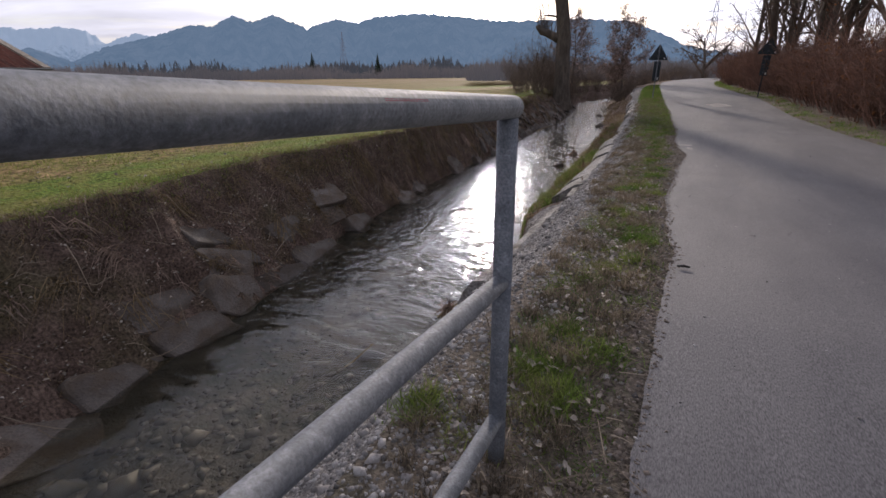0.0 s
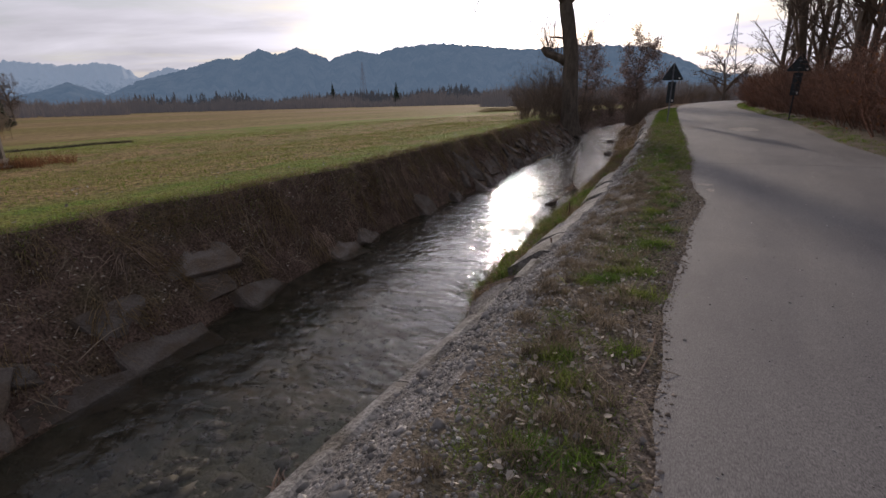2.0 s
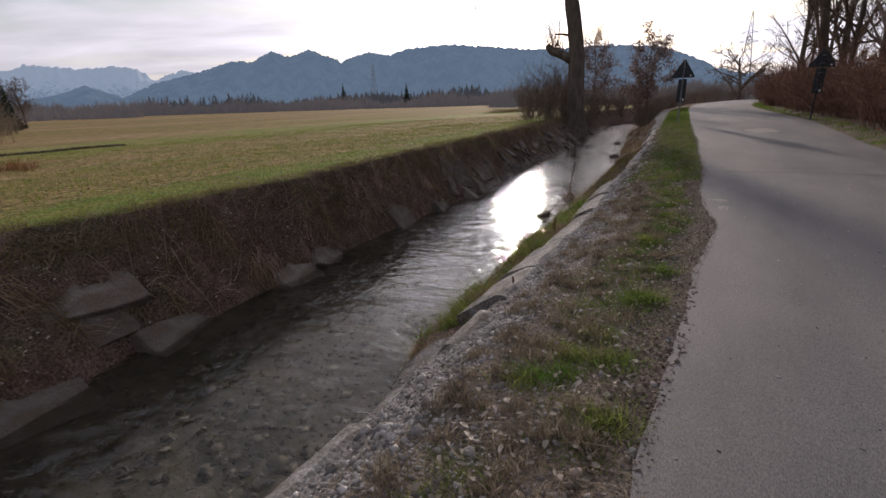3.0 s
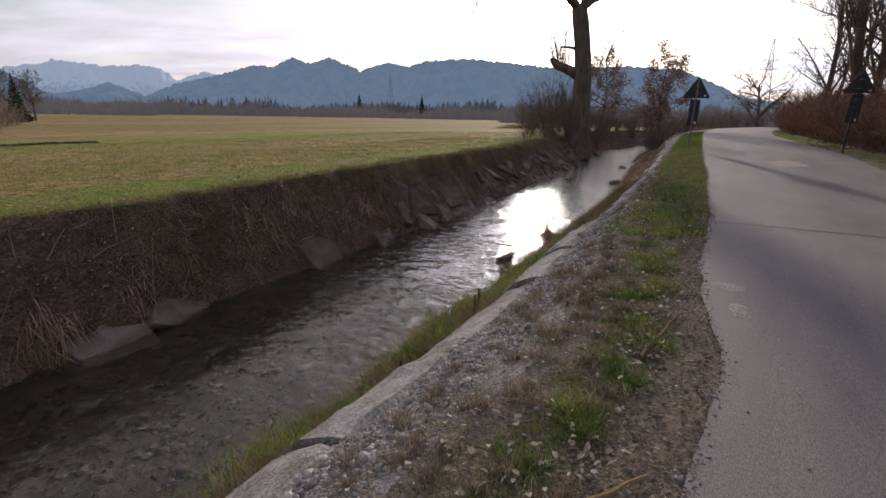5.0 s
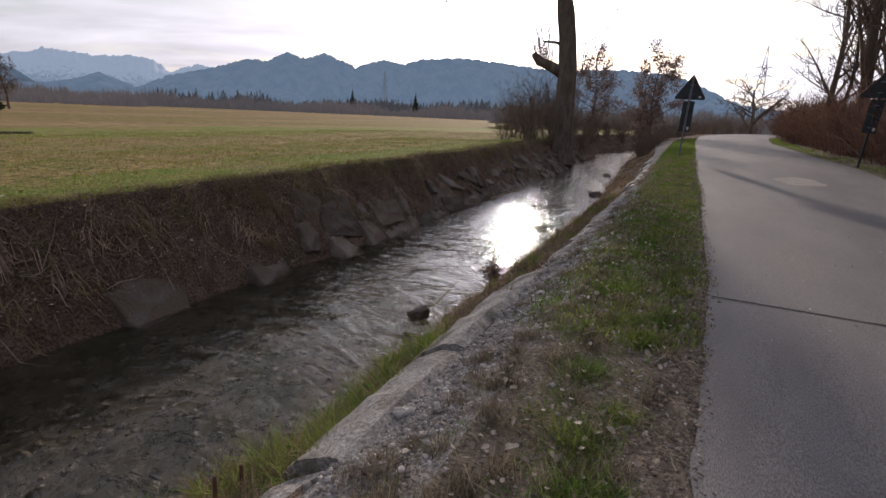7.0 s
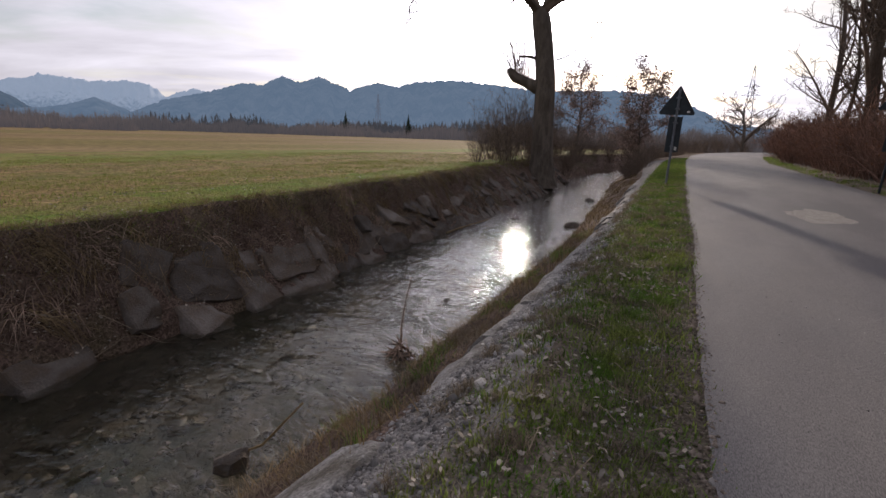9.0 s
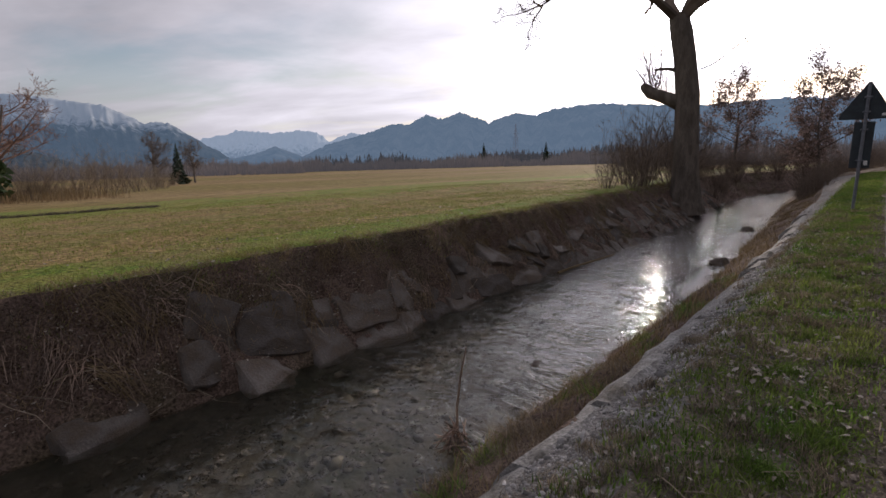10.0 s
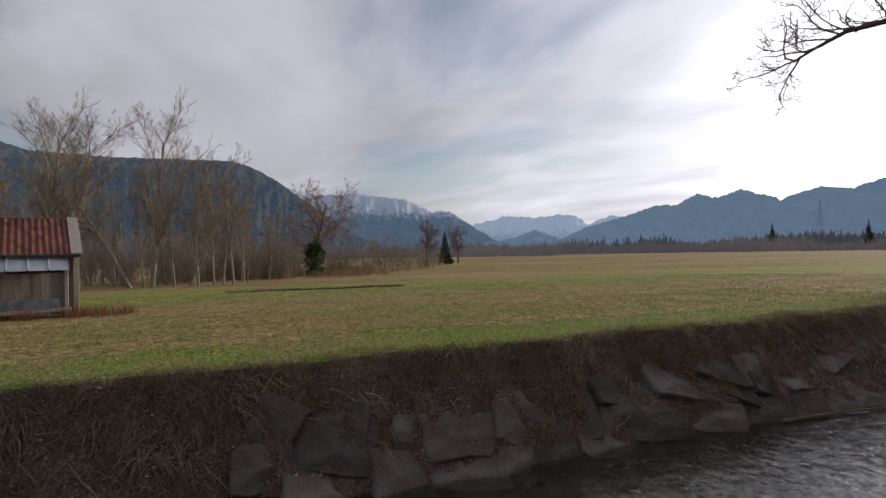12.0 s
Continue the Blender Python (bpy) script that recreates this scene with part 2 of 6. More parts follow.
M_STRAW = leafy(mat("dry_blade", (0.27, 0.20, 0.115), (0.19, 0.135, 0.075), scale=2, rough=0.85, bump=0.0, island=0.45, spec=0.15), 0.3)
M_DARKSTRAW = mat("dark_dry_stem", (0.30, 0.215, 0.165), (0.17, 0.127, 0.103), scale=2, rough=0.95, bump=0.0, island=0.7, spec=0.1)
M_VERGEDRY = leafy(mat("brown_dry_blade", (0.30, 0.245, 0.18), (0.17, 0.14, 0.105), scale=2.5, rough=0.9, bump=0.0, island=0.6, spec=0.1), 0.3)
M_IVY = mat("ivy_leaf", (0.045, 0.08, 0.03), (0.07, 0.105, 0.035), scale=3, rough=0.6, bump=0.0, island=0.4)
M_SPRUCE = mat("spruce_needles", (0.03, 0.045, 0.03), (0.05, 0.065, 0.04), scale=0.5, rough=0.9, bump=0.0, island=0.3, spec=0.1)
M_RUST = mat("rusty_iron", (0.14, 0.07, 0.04), (0.07, 0.04, 0.03), scale=30, rough=0.9, bump=0.3)
M_SIGNBACK = mat("dark_sign_back", (0.045, 0.055, 0.062), (0.035, 0.04, 0.045), scale=6, rough=0.55, bump=0.1, metal=0.2, fine=90, dist=0.002)
M_WHITE = mat("white_film", (0.78, 0.77, 0.76), (0.68, 0.67, 0.66), scale=20, rough=0.5, bump=0.0)
M_RED = mat("red_print", (0.42, 0.05, 0.08), (0.36, 0.04, 0.07), scale=20, rough=0.5, bump=0.0)
M_WOOD = mat("weathered_plank", (0.24, 0.195, 0.155), (0.145, 0.115, 0.092), scale=3, rough=0.9, bump=0.6, c3=(0.22, 0.20, 0.175), scale3=1.3, fine=26, objrand=0.25, stretch=(4, 4, 0.4), dist=0.01)
M_PALEWOOD = mat("bleached_beam", (0.36, 0.32, 0.27), (0.25, 0.21, 0.17), scale=3, rough=0.9, bump=0.6, fine=26, stretch=(4, 4, 0.4), dist=0.01)
M_TILE = mat("clay_roof_tile", (0.145, 0.052, 0.036), (0.095, 0.04, 0.03), scale=3, rough=0.85, bump=0.5, c3=(0.07, 0.04, 0.033), scale3=2.5, fine=30, objrand=0.4, dist=0.01)
M_TIN = mat("corrugated_tin", (0.42, 0.45, 0.48), (0.33, 0.36, 0.39), scale=2, rough=0.45, bump=0.2, metal=0.6, c3=(0.26, 0.25, 0.24), scale3=1.6, fine=30, dist=0.01)
M_TARP = mat("dark_plastic_sheet", (0.07, 0.085, 0.10), (0.18, 0.20, 0.22), scale=3, rough=0.4, bump=0.3, fine=10)
# steel veiled by a faint blue-grey emission that imitates distance haze
M_PYLON = distant("hazed_pylon_steel", (0.09, 0.09, 0.10), (0.12, 0.12, 0.13), (0.20, 0.24, 0.32), 0.35)

# the ranges' blue is haze, painted on by a mixed-in emission
M_RIDGE = distant("hazed_forest_mountain", (0.006, 0.012, 0.012), (0.11, 0.11, 0.10), (0.185, 0.275, 0.395), 0.52, scale=0.016)
M_NEARRIDGE = distant("hazed_forest_slope", (0.008, 0.013, 0.011), (0.085, 0.08, 0.068), (0.10, 0.145, 0.205), 0.34, scale=0.03)
M_SNOWFAR = distant("hazed_far_snow_mountain", (0.05, 0.06, 0.08), (0.12, 0.13, 0.15), (0.27, 0.37, 0.50), 0.55, snow_z=120, snow_w=50)
M_SNOWMID = distant("hazed_snowy_mountain", (0.015, 0.025, 0.03), (0.07, 0.075, 0.08), (0.14, 0.21, 0.30), 0.45, snow_z=190, snow_w=36)
# tree belts paled by a little emission in place of real haze
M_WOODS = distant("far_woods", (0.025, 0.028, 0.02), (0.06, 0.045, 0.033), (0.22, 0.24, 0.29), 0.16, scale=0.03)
M_WOODSBROWN = distant("hazed_bare_scrub", (0.19, 0.135, 0.10), (0.10, 0.075, 0.058), (0.24, 0.24, 0.27), 0.2, scale=0.012)

# clear running water: a rippled refracting skin over the bed
M_WATER = bpy.data.materials.new("stream_water")
M_WATER.use_nodes = True
t_ = M_WATER.node_tree
b_ = t_.nodes["Principled BSDF"]
b_.inputs["Base Color"].default_value = (0.80, 0.84, 0.78, 1)
b_.inputs["Transmission Weight"].default_value, b_.inputs["IOR"].default_value, b_.inputs["Roughness"].default_value = 1.0, 1.35, 0.02
co_ = t_.nodes.new("ShaderNodeTexCoord")
mp_ = t_.nodes.new("ShaderNodeMapping")
mp_.inputs["Scale"].default_value = (0.6, 1.0, 1.0)
t_.links.new(co_.outputs["Object"], mp_.inputs["Vector"])
prev = None
for s_, st_, d_ in ((1.3, 1.0, 0.05), (3.4, 1.0, 0.062), (8.5, 1.0, 0.024)):
    n_ = t_.nodes.new("ShaderNodeTexNoise")
    n_.inputs["Scale"].default_value, n_.inputs["Detail"].default_value, n_.inputs["Distortion"].default_value = s_, 3.0, 0.8
    t_.links.new(mp_.outputs[0], n_.inputs["Vector"])
    bp_ = t_.nodes.new("ShaderNodeBump")
    bp_.inputs["Strength"].default_value, bp_.inputs["Distance"].default_value = st_, d_
    t_.links.new(n_.outputs["Fac"], bp_.inputs["Height"])
    if s_ > 2:
        # calm and ruffled stretches
        w_ = t_.nodes.new("ShaderNodeTexNoise")
        w_.inputs["Scale"].default_value, w_.inputs["Detail"].default_value = 0.55, 2.0
        t_.links.new(co_.outputs["Object"], w_.inputs["Vector"])
        r_ = t_.nodes.new("ShaderNodeMapRange")
        for k_, v_ in (("From Min", 0.36), ("From Max", 0.6), ("To Min", 0.35 * st_), ("To Max", st_)):
            r_.inputs[k_].default_value = v_
        t_.links.new(w_.outputs["Fac"], r_.inputs["Value"])
        # the pool by the railing is still
        sy_ = t_.nodes.new("ShaderNodeSeparateXYZ")
        t_.links.new(co_.outputs["Object"], sy_.inputs[0])
        pool_ = t_.nodes.new("ShaderNodeMapRange")
        for k_, v_ in (("From Min", 3.6), ("From Max", 5.2), ("To Min", 0.22), ("To Max", 1.0)):
            pool_.inputs[k_].default_value = v_
        t_.links.new(sy_.outputs[1], pool_.inputs["Value"])
        both_ = t_.nodes.new("ShaderNodeMath")
        both_.operation = "MULTIPLY"
        t_.links.new(r_.outputs[0], both_.inputs[0])
        t_.links.new(pool_.outputs[0], both_.inputs[1])
        t_.links.new(both_.outputs[0], bp_.inputs["Strength"])
    if prev:
        t_.links.new(prev, bp_.inputs["Normal"])
    prev = bp_.outputs[0]
# the riffle below the bend breaks up the mirror
riffle = t_.nodes.new("ShaderNodeMapRange")
sep_ = t_.nodes.new("ShaderNodeSeparateXYZ")
t_.links.new(co_.outputs["Object"], sep_.inputs[0])
for k_, v_ in (("From Min", 17.0), ("From Max", 28.0), ("To Min", 0.0), ("To Max", 0.9)):
    riffle.inputs[k_].default_value = v_
t_.links.new(sep_.outputs[1], riffle.inputs["Value"])
n_ = t_.nodes.new("ShaderNodeTexNoise")
n_.inputs["Scale"].default_value, n_.inputs["Detail"].default_value, n_.inputs["Distortion"].default_value = 5.5, 3.0, 1.0
t_.links.new(mp_.outputs[0], n_.inputs["Vector"])
bp_ = t_.nodes.new("ShaderNodeBump")
bp_.inputs["Distance"].default_value = 0.05
t_.links.new(riffle.outputs[0], bp_.inputs["Strength"])
t_.links.new(n_.outputs["Fac"], bp_.inputs["Height"])
t_.links.new(prev, bp_.inputs["Normal"])
t_.links.new(bp_.outputs[0], b_.inputs["Normal"])


# ---- mesh tools ----
class Mesh:
    """Collects vertices and faces of one mesh."""

    def __init__(self):
        self.v, self.f, self.m = [], [], []

    def add(self, verts, faces, mi=0):
        o = len(self.v)
        self.v.extend(tuple(p) for p in verts)
        self.f.extend(tuple(i + o for i in q) for q in faces)
        self.m.extend([mi] * len(faces))

    def box(self, m, sx, sy, sz, mi=0, bevel=0.0):
        """A box about the pose m, with its edges cut by bevel."""
        if not bevel:
            vs = [m @ Vector((x * sx / 2, y * sy / 2, z * sz / 2)) for x in (-1, 1) for y in (-1, 1) for z in (-1, 1)]
            self.add(vs, [(0, 1, 3, 2), (4, 6, 7, 5), (0, 4, 5, 1), (2, 3, 7, 6), (0, 2, 6, 4), (1, 5, 7, 3)], mi)
            return
        bm = bmesh.new()
        bmesh.ops.create_cube(bm, size=1.0, matrix=Matrix.Diagonal((sx, sy, sz, 1)))
        bmesh.ops.bevel(bm, geom=list(bm.edges), offset=bevel, segments=1, affect="EDGES")
        bm.transform(m)
        bm.verts.index_update()
        self.add([v.co for v in bm.verts], [[v.index for v in f.verts] for f in bm.faces], mi)
        bm.free()

    def tube(self, pts, radii, n=6, mi=0, cap=False):
        pts = [Vector(p) for p in pts]
        o = len(self.v)
        ref = Vector((0.31, 0.17, 0.93)) if abs((pts[-1] - pts[0]).normalized().z) < 0.8 else Vector((0.9, 0.3, 0.1))
        for i, p in enumerate(pts):
            d = (pts[min(i + 1, len(pts) - 1)] - pts[max(i - 1, 0)]).normalized()
            a = d.cross(ref).normalized()
            b = d.cross(a)
            for k in range(n):
                w = 2 * math.pi * k / n
                self.v.append(tuple(p + (a * math.cos(w) + b * math.sin(w)) * radii[i]))
        for i in range(len(pts) - 1):
            for k in range(n):
                self.f.append((o + i * n + k, o + i * n + (k + 1) % n, o + (i + 1) * n + (k + 1) % n, o + (i + 1) * n + k))
                self.m.append(mi)
        if cap:
            self.f.append(tuple(o + k for k in range(n))[::-1])
            self.f.append(tuple(o + (len(pts) - 1) * n + k for k in range(n)))
            self.m.extend([mi, mi])

    def data(self, name, mats, smooth=False):
        me = bpy.data.meshes.new(name)
        me.from_pydata(self.v, [], self.f)
        for q in (mats if isinstance(mats, (list, tuple)) else [mats]):
            me.materials.append(q)
        me.polygons.foreach_set("material_index", self.m)
        if smooth:
            me.polygons.foreach_set("use_smooth", [True] * len(self.f))
        me.update()
        return me


def part(name, mesh, material=None, parent=None, label="", smooth=False):
    """Links a mesh as one object, under its thing if there is one."""
    ob = new(name, mesh.data(name, material, smooth) if isinstance(mesh, Mesh) else mesh)
    if parent:
        ob.parent = parent
    return tagged(ob, label)


def raw(name, v, tris, material):
    """A mesh from arrays of vertices and triangles."""
    me = bpy.data.meshes.new(name)
    v, tris = np.asarray(v, np.float32), np.asarray(tris, np.int32)
    me.vertices.add(len(v))
    me.vertices.foreach_set("co", v.ravel())
    me.loops.add(tris.size)
    me.loops.foreach_set("vertex_index", tris.ravel())
    me.polygons.add(len(tris))
    me.polygons.foreach_set("loop_start", np.arange(0, tris.size, 3, dtype=np.int32))
    me.materials.append(material)
    me.update(calc_edges=True)
    return me


def thing(name, label, category, at=(0, 0, 0), group=""):
    ob = new(name)
    ob.location = at
    return tagged(ob, label, category, group)


def blades(p, h, width, lean, rng, droop=0.0):
    """Grass blades at the points p: five vertices and three triangles each."""
    n = len(p)
    a = rng.uniform(0, 2 * np.pi, n)
    side = np.stack([np.cos(a), np.sin(a), np.zeros(n)], 1) * (width * rng.uniform(0.6, 1.4, n))[:, None] / 2
    la = rng.uniform(0, 2 * np.pi, n)
    l = rng.uniform(0.1, 1, n) * lean
    off = np.stack([np.cos(la) * l, np.sin(la) * l, np.zeros(n)], 1) * h[:, None]
    up_ = np.zeros((n, 3))
    up_[:, 2] = h
    mid = p + up_ * (0.55 - 0.25 * min(1.0, droop)) + off * 0.35
    tip = p + up_ * (1 - droop * rng.uniform(0, 1, n))[:, None] + off
    v = np.stack([p - side, p + side, mid + side * 0.8, mid - side * 0.8, tip], 1).reshape(-1, 3)
    b = (np.arange(n) * 5)[:, None]
    tri = np.concatenate([b + [0, 1, 2], b + [0, 2, 3], b + [3, 2, 4]], 1).reshape(-1, 3)
    return v, tri


def tufts(centres, per, spread, hmin, hmax, width, lean, rng, zfun, droop=0.0):
    """Blades gathered in tufts round the centres (x, y)."""
    c = np.repeat(np.asarray(centres, float), per, 0)
    c = c + rng.normal(0, spread, c.shape)
    z = np.array([zfun(x, y) for x, y in c])
    p = np.column_stack([c, z - 0.01])
    return blades(p, rng.uniform(hmin, hmax, len(p)), width, lean, rng, droop)


def join(pairs):
    vs, ts, o = [], [], 0
    for v, t in pairs:
        vs.append(v)
        ts.append(t + o)
        o += len(v)
    return np.concatenate(vs), np.concatenate(ts)


def stuff(name, v, t, material, label, category):
    ob = new(name, raw(name, v, t, material))
    return tagged(ob, label, category, kind="stuff")


# ---- the lie of the land: edges as functions of the way along the road ----
def line(*pairs):
    ys, xs = [p[0] for p in pairs], [p[1] for p in pairs]
    return lambda y: float(np.interp(y, ys, xs))


left_top = line((-60, -5.2), (0, -5.7), (2, -5.9), (5, -6.4), (10, -6.35), (15, -6.9), (20, -7.45), (23, -7.75), (28, -8.4), (31, -8.8), (38, -9.7), (46, -11.2), (52, -11.5), (60, -10.6), (66, -9.4), (76, -8.2), (3000, -8.2))
left_water = line((-60, -3.9), (1, -4.2), (4.3, -4.7), (6.6, -5.35), (9.7, -5.7), (12, -5.95), (18, -6.15), (22, -6.6), (29, -7.0), (35, -7.6), (42, -8.4), (47, -9.4), (52, -9.5), (59, -8.6), (66, -7.2), (76, -6.2), (3000, -6.2))
right_water = line((-60, -1.8), (4, -1.9), (7, -2.05), (8.6, -2.55), (9.4, -2.75), (13, -2.85), (16.4, -3.0), (19, -3.3), (23, -3.45), (27, -3.82), (30, -4.25), (37, -5.2), (47, -6.6), (54, -7.4), (59, -6.9), (66, -5.7), (76, -5.2), (3000, -5.2))
crest = line((-60, -1.25), (4, -1.28), (10, -1.4), (11.6, -1.45), (15.2, -1.68), (16, -1.7), (18, -1.78), (25, -2.25), (28, -2.55), (36, -3.4), (48, -5.0), (56, -5.7), (62, -5.2), (68, -4.6), (76, -4.4), (3000, -4.4))
road_left = line((-60, 0), (1.3, 0), (3.0, 0.03), (3.7, 0.07), (4.2, 0.0), (5.0, -0.02), (5.9, -0.08), (6.9, -0.04), (8.5, -0.01), (9.3, 0.05), (9.9, 0.12), (10.5, 0.04), (11.2, -0.06), (12, -0.13), (14.7, -0.19), (16, -0.3), (18.1, -0.45), (20.1, -0.56), (22.4, -0.79), (24.6, -0.95), (43, -2.2), (55, -2.6), (70, -2.0), (90, 1.0), (105, 6), (122, 20), (150, 60), (3000, 3000))
road_right = line((-60, 3.9), (12.6, 3.7), (19, 3.1), (27, 2.95), (36, 2.2), (45, 1.75), (55, 2.0), (72, 3.0), (88, 6.0), (103, 14), (118, 28), (140, 66), (3000, 3008))
rise = line((-60, 0.27), (2.5, 0.27), (5, 0.14), (8, 0.0), (15, 0.0), (20, 0.09), (27, 0.26), (38, 0.38), (60, 0.48), (3000, 0.5))
field_fall = line((0, 0.13), (3, 0.05), (8, -0.12), (14, -0.25), (25, -0.75), (45, -1.2), (70, -1.4), (130, -1.55), (3000, -1.6))
WATER_Z = -1.3
smooth_top = left_top


def left_top(y):
    """The crumbling top edge of the far bank."""
    return smooth_top(y) + (0.22 * noise.noise(Vector((3, y * 0.7, 0))) + 0.16 * noise.noise(Vector((7, y * 2.3, 0))) if -3 < y < 60 else 0.0)



def rough_(x, y, s, k=0.0):
    return noise.noise(Vector((x * s, y * s, k)))


def section(y):
    """Knots (x, z, zone, pieces to the next knot) of the ground across the road at y. Zones: 0 meadow, 1 bank, 2 bed, 3 gravel, 4 verge."""
    lt, lw, rw, c, re, rr, r = left_top(y), left_water(y), right_water(y), crest(y), road_left(y), road_right(y), rise(y)
    w, b = lw - lt, rw - lw
    k = [(lt, 0.12, 1, 5), (lt + 0.16 * w, -0.10, 1, 7), (lt + 0.55 * w, -0.66, 1, 8), (lw, WATER_Z - 0.04, 2, 3), (lw + 0.18 * b, WATER_Z - 0.3, 2, 6),
         (lw + 0.8 * b, WATER_Z - 0.34, 2, 3), (rw, WATER_Z - 0.03, 1, 4), (max(rw + 0.1, c - 0.85), -0.84, 1, 4), (c - 0.3, -0.55, 1, 3), (c, -0.24 + r * 0.4, 3, 6)]
    v = max(re - 0.85, c + 0.25)
    k += [(v, -0.03 + r * 0.9, 4, 8), (re - 0.05, 0.005 + r, 4, 1), (re + 0.15, r - 0.03, 4, 2), (rr - 0.15, r - 0.03, 4, 1), (rr + 0.05, r + 0.0, 4, 3), (rr + 0.6, r + 0.03, 4, 6), (rr + 5, r + 0.1, 4, 6), (rr + 30, r, 0, 6), (rr + 200, r, 0, 6), (rr + 4000, 0.0, 0, 0)]
    fade = min(1.0, max(0.0, (76 - y) / 14))
    k = [(x, z * fade if z < -0.05 else z, zone, n) for x, z, zone, n in k]
    left = [(d, field_fall(d)) for d in (4500, 2500, 1500, 900, 600, 400, 280, 200, 150, 115, 90, 72, 58, 47, 38, 31, 25, 20, 16, 13, 10.5, 8.5, 7, 5.8, 4.8, 3.9, 3.2, 2.6, 2.1, 1.6, 1.2, 0.85, 0.55, 0.3)]
    return left, lt, k


def ground_profile(y):
    left, lt, k = section(y)
    row = []
    for d, z in left:
        e = max(d, (y - 44) * 0.75) * (1 + 0.18 * rough_(d * 0.3, y, 0.35, 51))
        row.append((lt - d, z, 0 if e < 2.4 else 6 if e < 17 else 7 if e < 40 else 5))
    for i, (x, z, zone, n) in enumerate(k):
        if 6 <= i <= 8 and y < 7.5:
            zone = 3        # the gravel runs down to the water
        if y > 50 and 6 <= i <= 10:
            zone = 1
        if y > 70 and i <= 10:
            zone = 5        # the stream is lost to sight behind the scrub
        if n == 0:
            row.append((x, z, zone))
            continue
        x2, z2 = k[i + 1][0], k[i + 1][1]
        for j in range(n):
            f = j / n
            row.append((x + (x2 - x) * f, z + (z2 - z) * f, zone))
    return row


def bumps(x, y, zone):
    if abs(x) > 70 or y > 90 or y < -10:
        return 0.0
    if zone == 1 and x < left_water(y):
        return min(1.0, max(0.0, (x - left_top(y)) / 0.45)) * (0.2 * rough_(x * 1.4, y, 0.9) + 0.17 * rough_(x, y, 2.7, 3) + 0.11 * rough_(x, y, 6, 8))
    if zone == 1:
        return 0.12 * rough_(x, y, 1.1) + 0.08 * rough_(x, y, 3.1, 3)
    if zone == 2:
        return 0.06 * rough_(x, y, 1.5, 7)
    if zone == 3:
        return 0.025 * rough_(x, y, 3, 5)
    if zone == 4:
        return 0.02 * rough_(x, y, 2.5, 9)
    return 0.04 * rough_(x, y, 0.6, 2) + 0.02 * rough_(x, y, 2.2, 4)


profiles = {}


def height(x, y):
    """The ground's height at (x, y)."""
    k = round(y * 16)
    if k not in profiles:
        row = ground_profile(k / 16)
        profiles[k] = (np.array([p[0] for p in row]), np.array([z + bumps(px, k / 16, zone) for px, z, zone in row]))
    return float(np.interp(x, *profiles[k]))


stations = [-4000, -2000, -900, -400, -180, -90, -60, -40, -25, -15, -10, -7, -5, -4]
y_ = -3.0
while y_ < 3000:
    stations.append(y_)
    y_ += 0.1 if y_ < 30 else 0.5 if y_ < 62 else max(2.0, (y_ - 50) * 0.16)
stations += [3400, 4500]


def build_ground():
    rows = [ground_profile(y) for y in stations]
    n = len(rows[0])
    m = Mesh()
    for y, row in zip(stations, rows):
        m.v.extend((x, y, z + bumps(x, y, zone)) for x, z, zone in row)
    for i in range(len(rows) - 1):
        for j in range(n - 1):
            m.f.append((i * n + j, i * n + j + 1, (i + 1) * n + j + 1, (i + 1) * n + j))
            m.m.append(rows[i][j][2])
    ob = part("ground", m, [M_FIELD, M_BANK, M_BED, M_GRAVEL, M_VERGE, M_MARSH, M_BROWNTURF, M_GREENTURF], smooth=True)
    return tagged(ob, "green-brown meadow and dark earth banks beside the stream", "ground", kind="structure")


def ribbon(name, left, right, z, ys, cols, material, wobble=0.0):
    m = Mesh()
    for y in ys:
        a, b = left(y), right(y)
        a += wobble * rough_(0, y, 2.2, 11) + wobble * 0.6 * rough_(0, y, 7, 12)
        b += wobble * rough_(5, y, 2.2, 13)
        for j in range(cols + 1):
            f = j / cols
            m.v.append((a + (b - a) * f, y, z(y) + (0.02 * math.sin(math.pi * f) if name == "road" else 0)))
    for i in range(len(ys) - 1):
        for j in range(cols):
            o = i * (cols + 1) + j
            m.f.append((o, o + 1, o + cols + 2, o + cols + 1))
            m.m.append(0)
    return part(name, m, material, smooth=True)


ground = build_ground()
road_ys = [y for y in stations if -60 <= y <= 145]
road = tagged(ribbon("road", road_left, road_right, lambda y: rise(y) + 0.012, road_ys, 8, M_ROAD, 0.028), "worn grey asphalt lane, dusty at its edges", "road", kind="structure")
water_ys = [y for y in stations if -60 <= y <= 70]
water = tagged(ribbon("water", lambda y: left_water(y) - 0.5, lambda y: right_water(y) + 0.35, lambda y: WATER_Z, water_ys, 6, M_WATER), "clear shallow stream glittering in low sun", "water", kind="structure")
water.visible_shadow = False


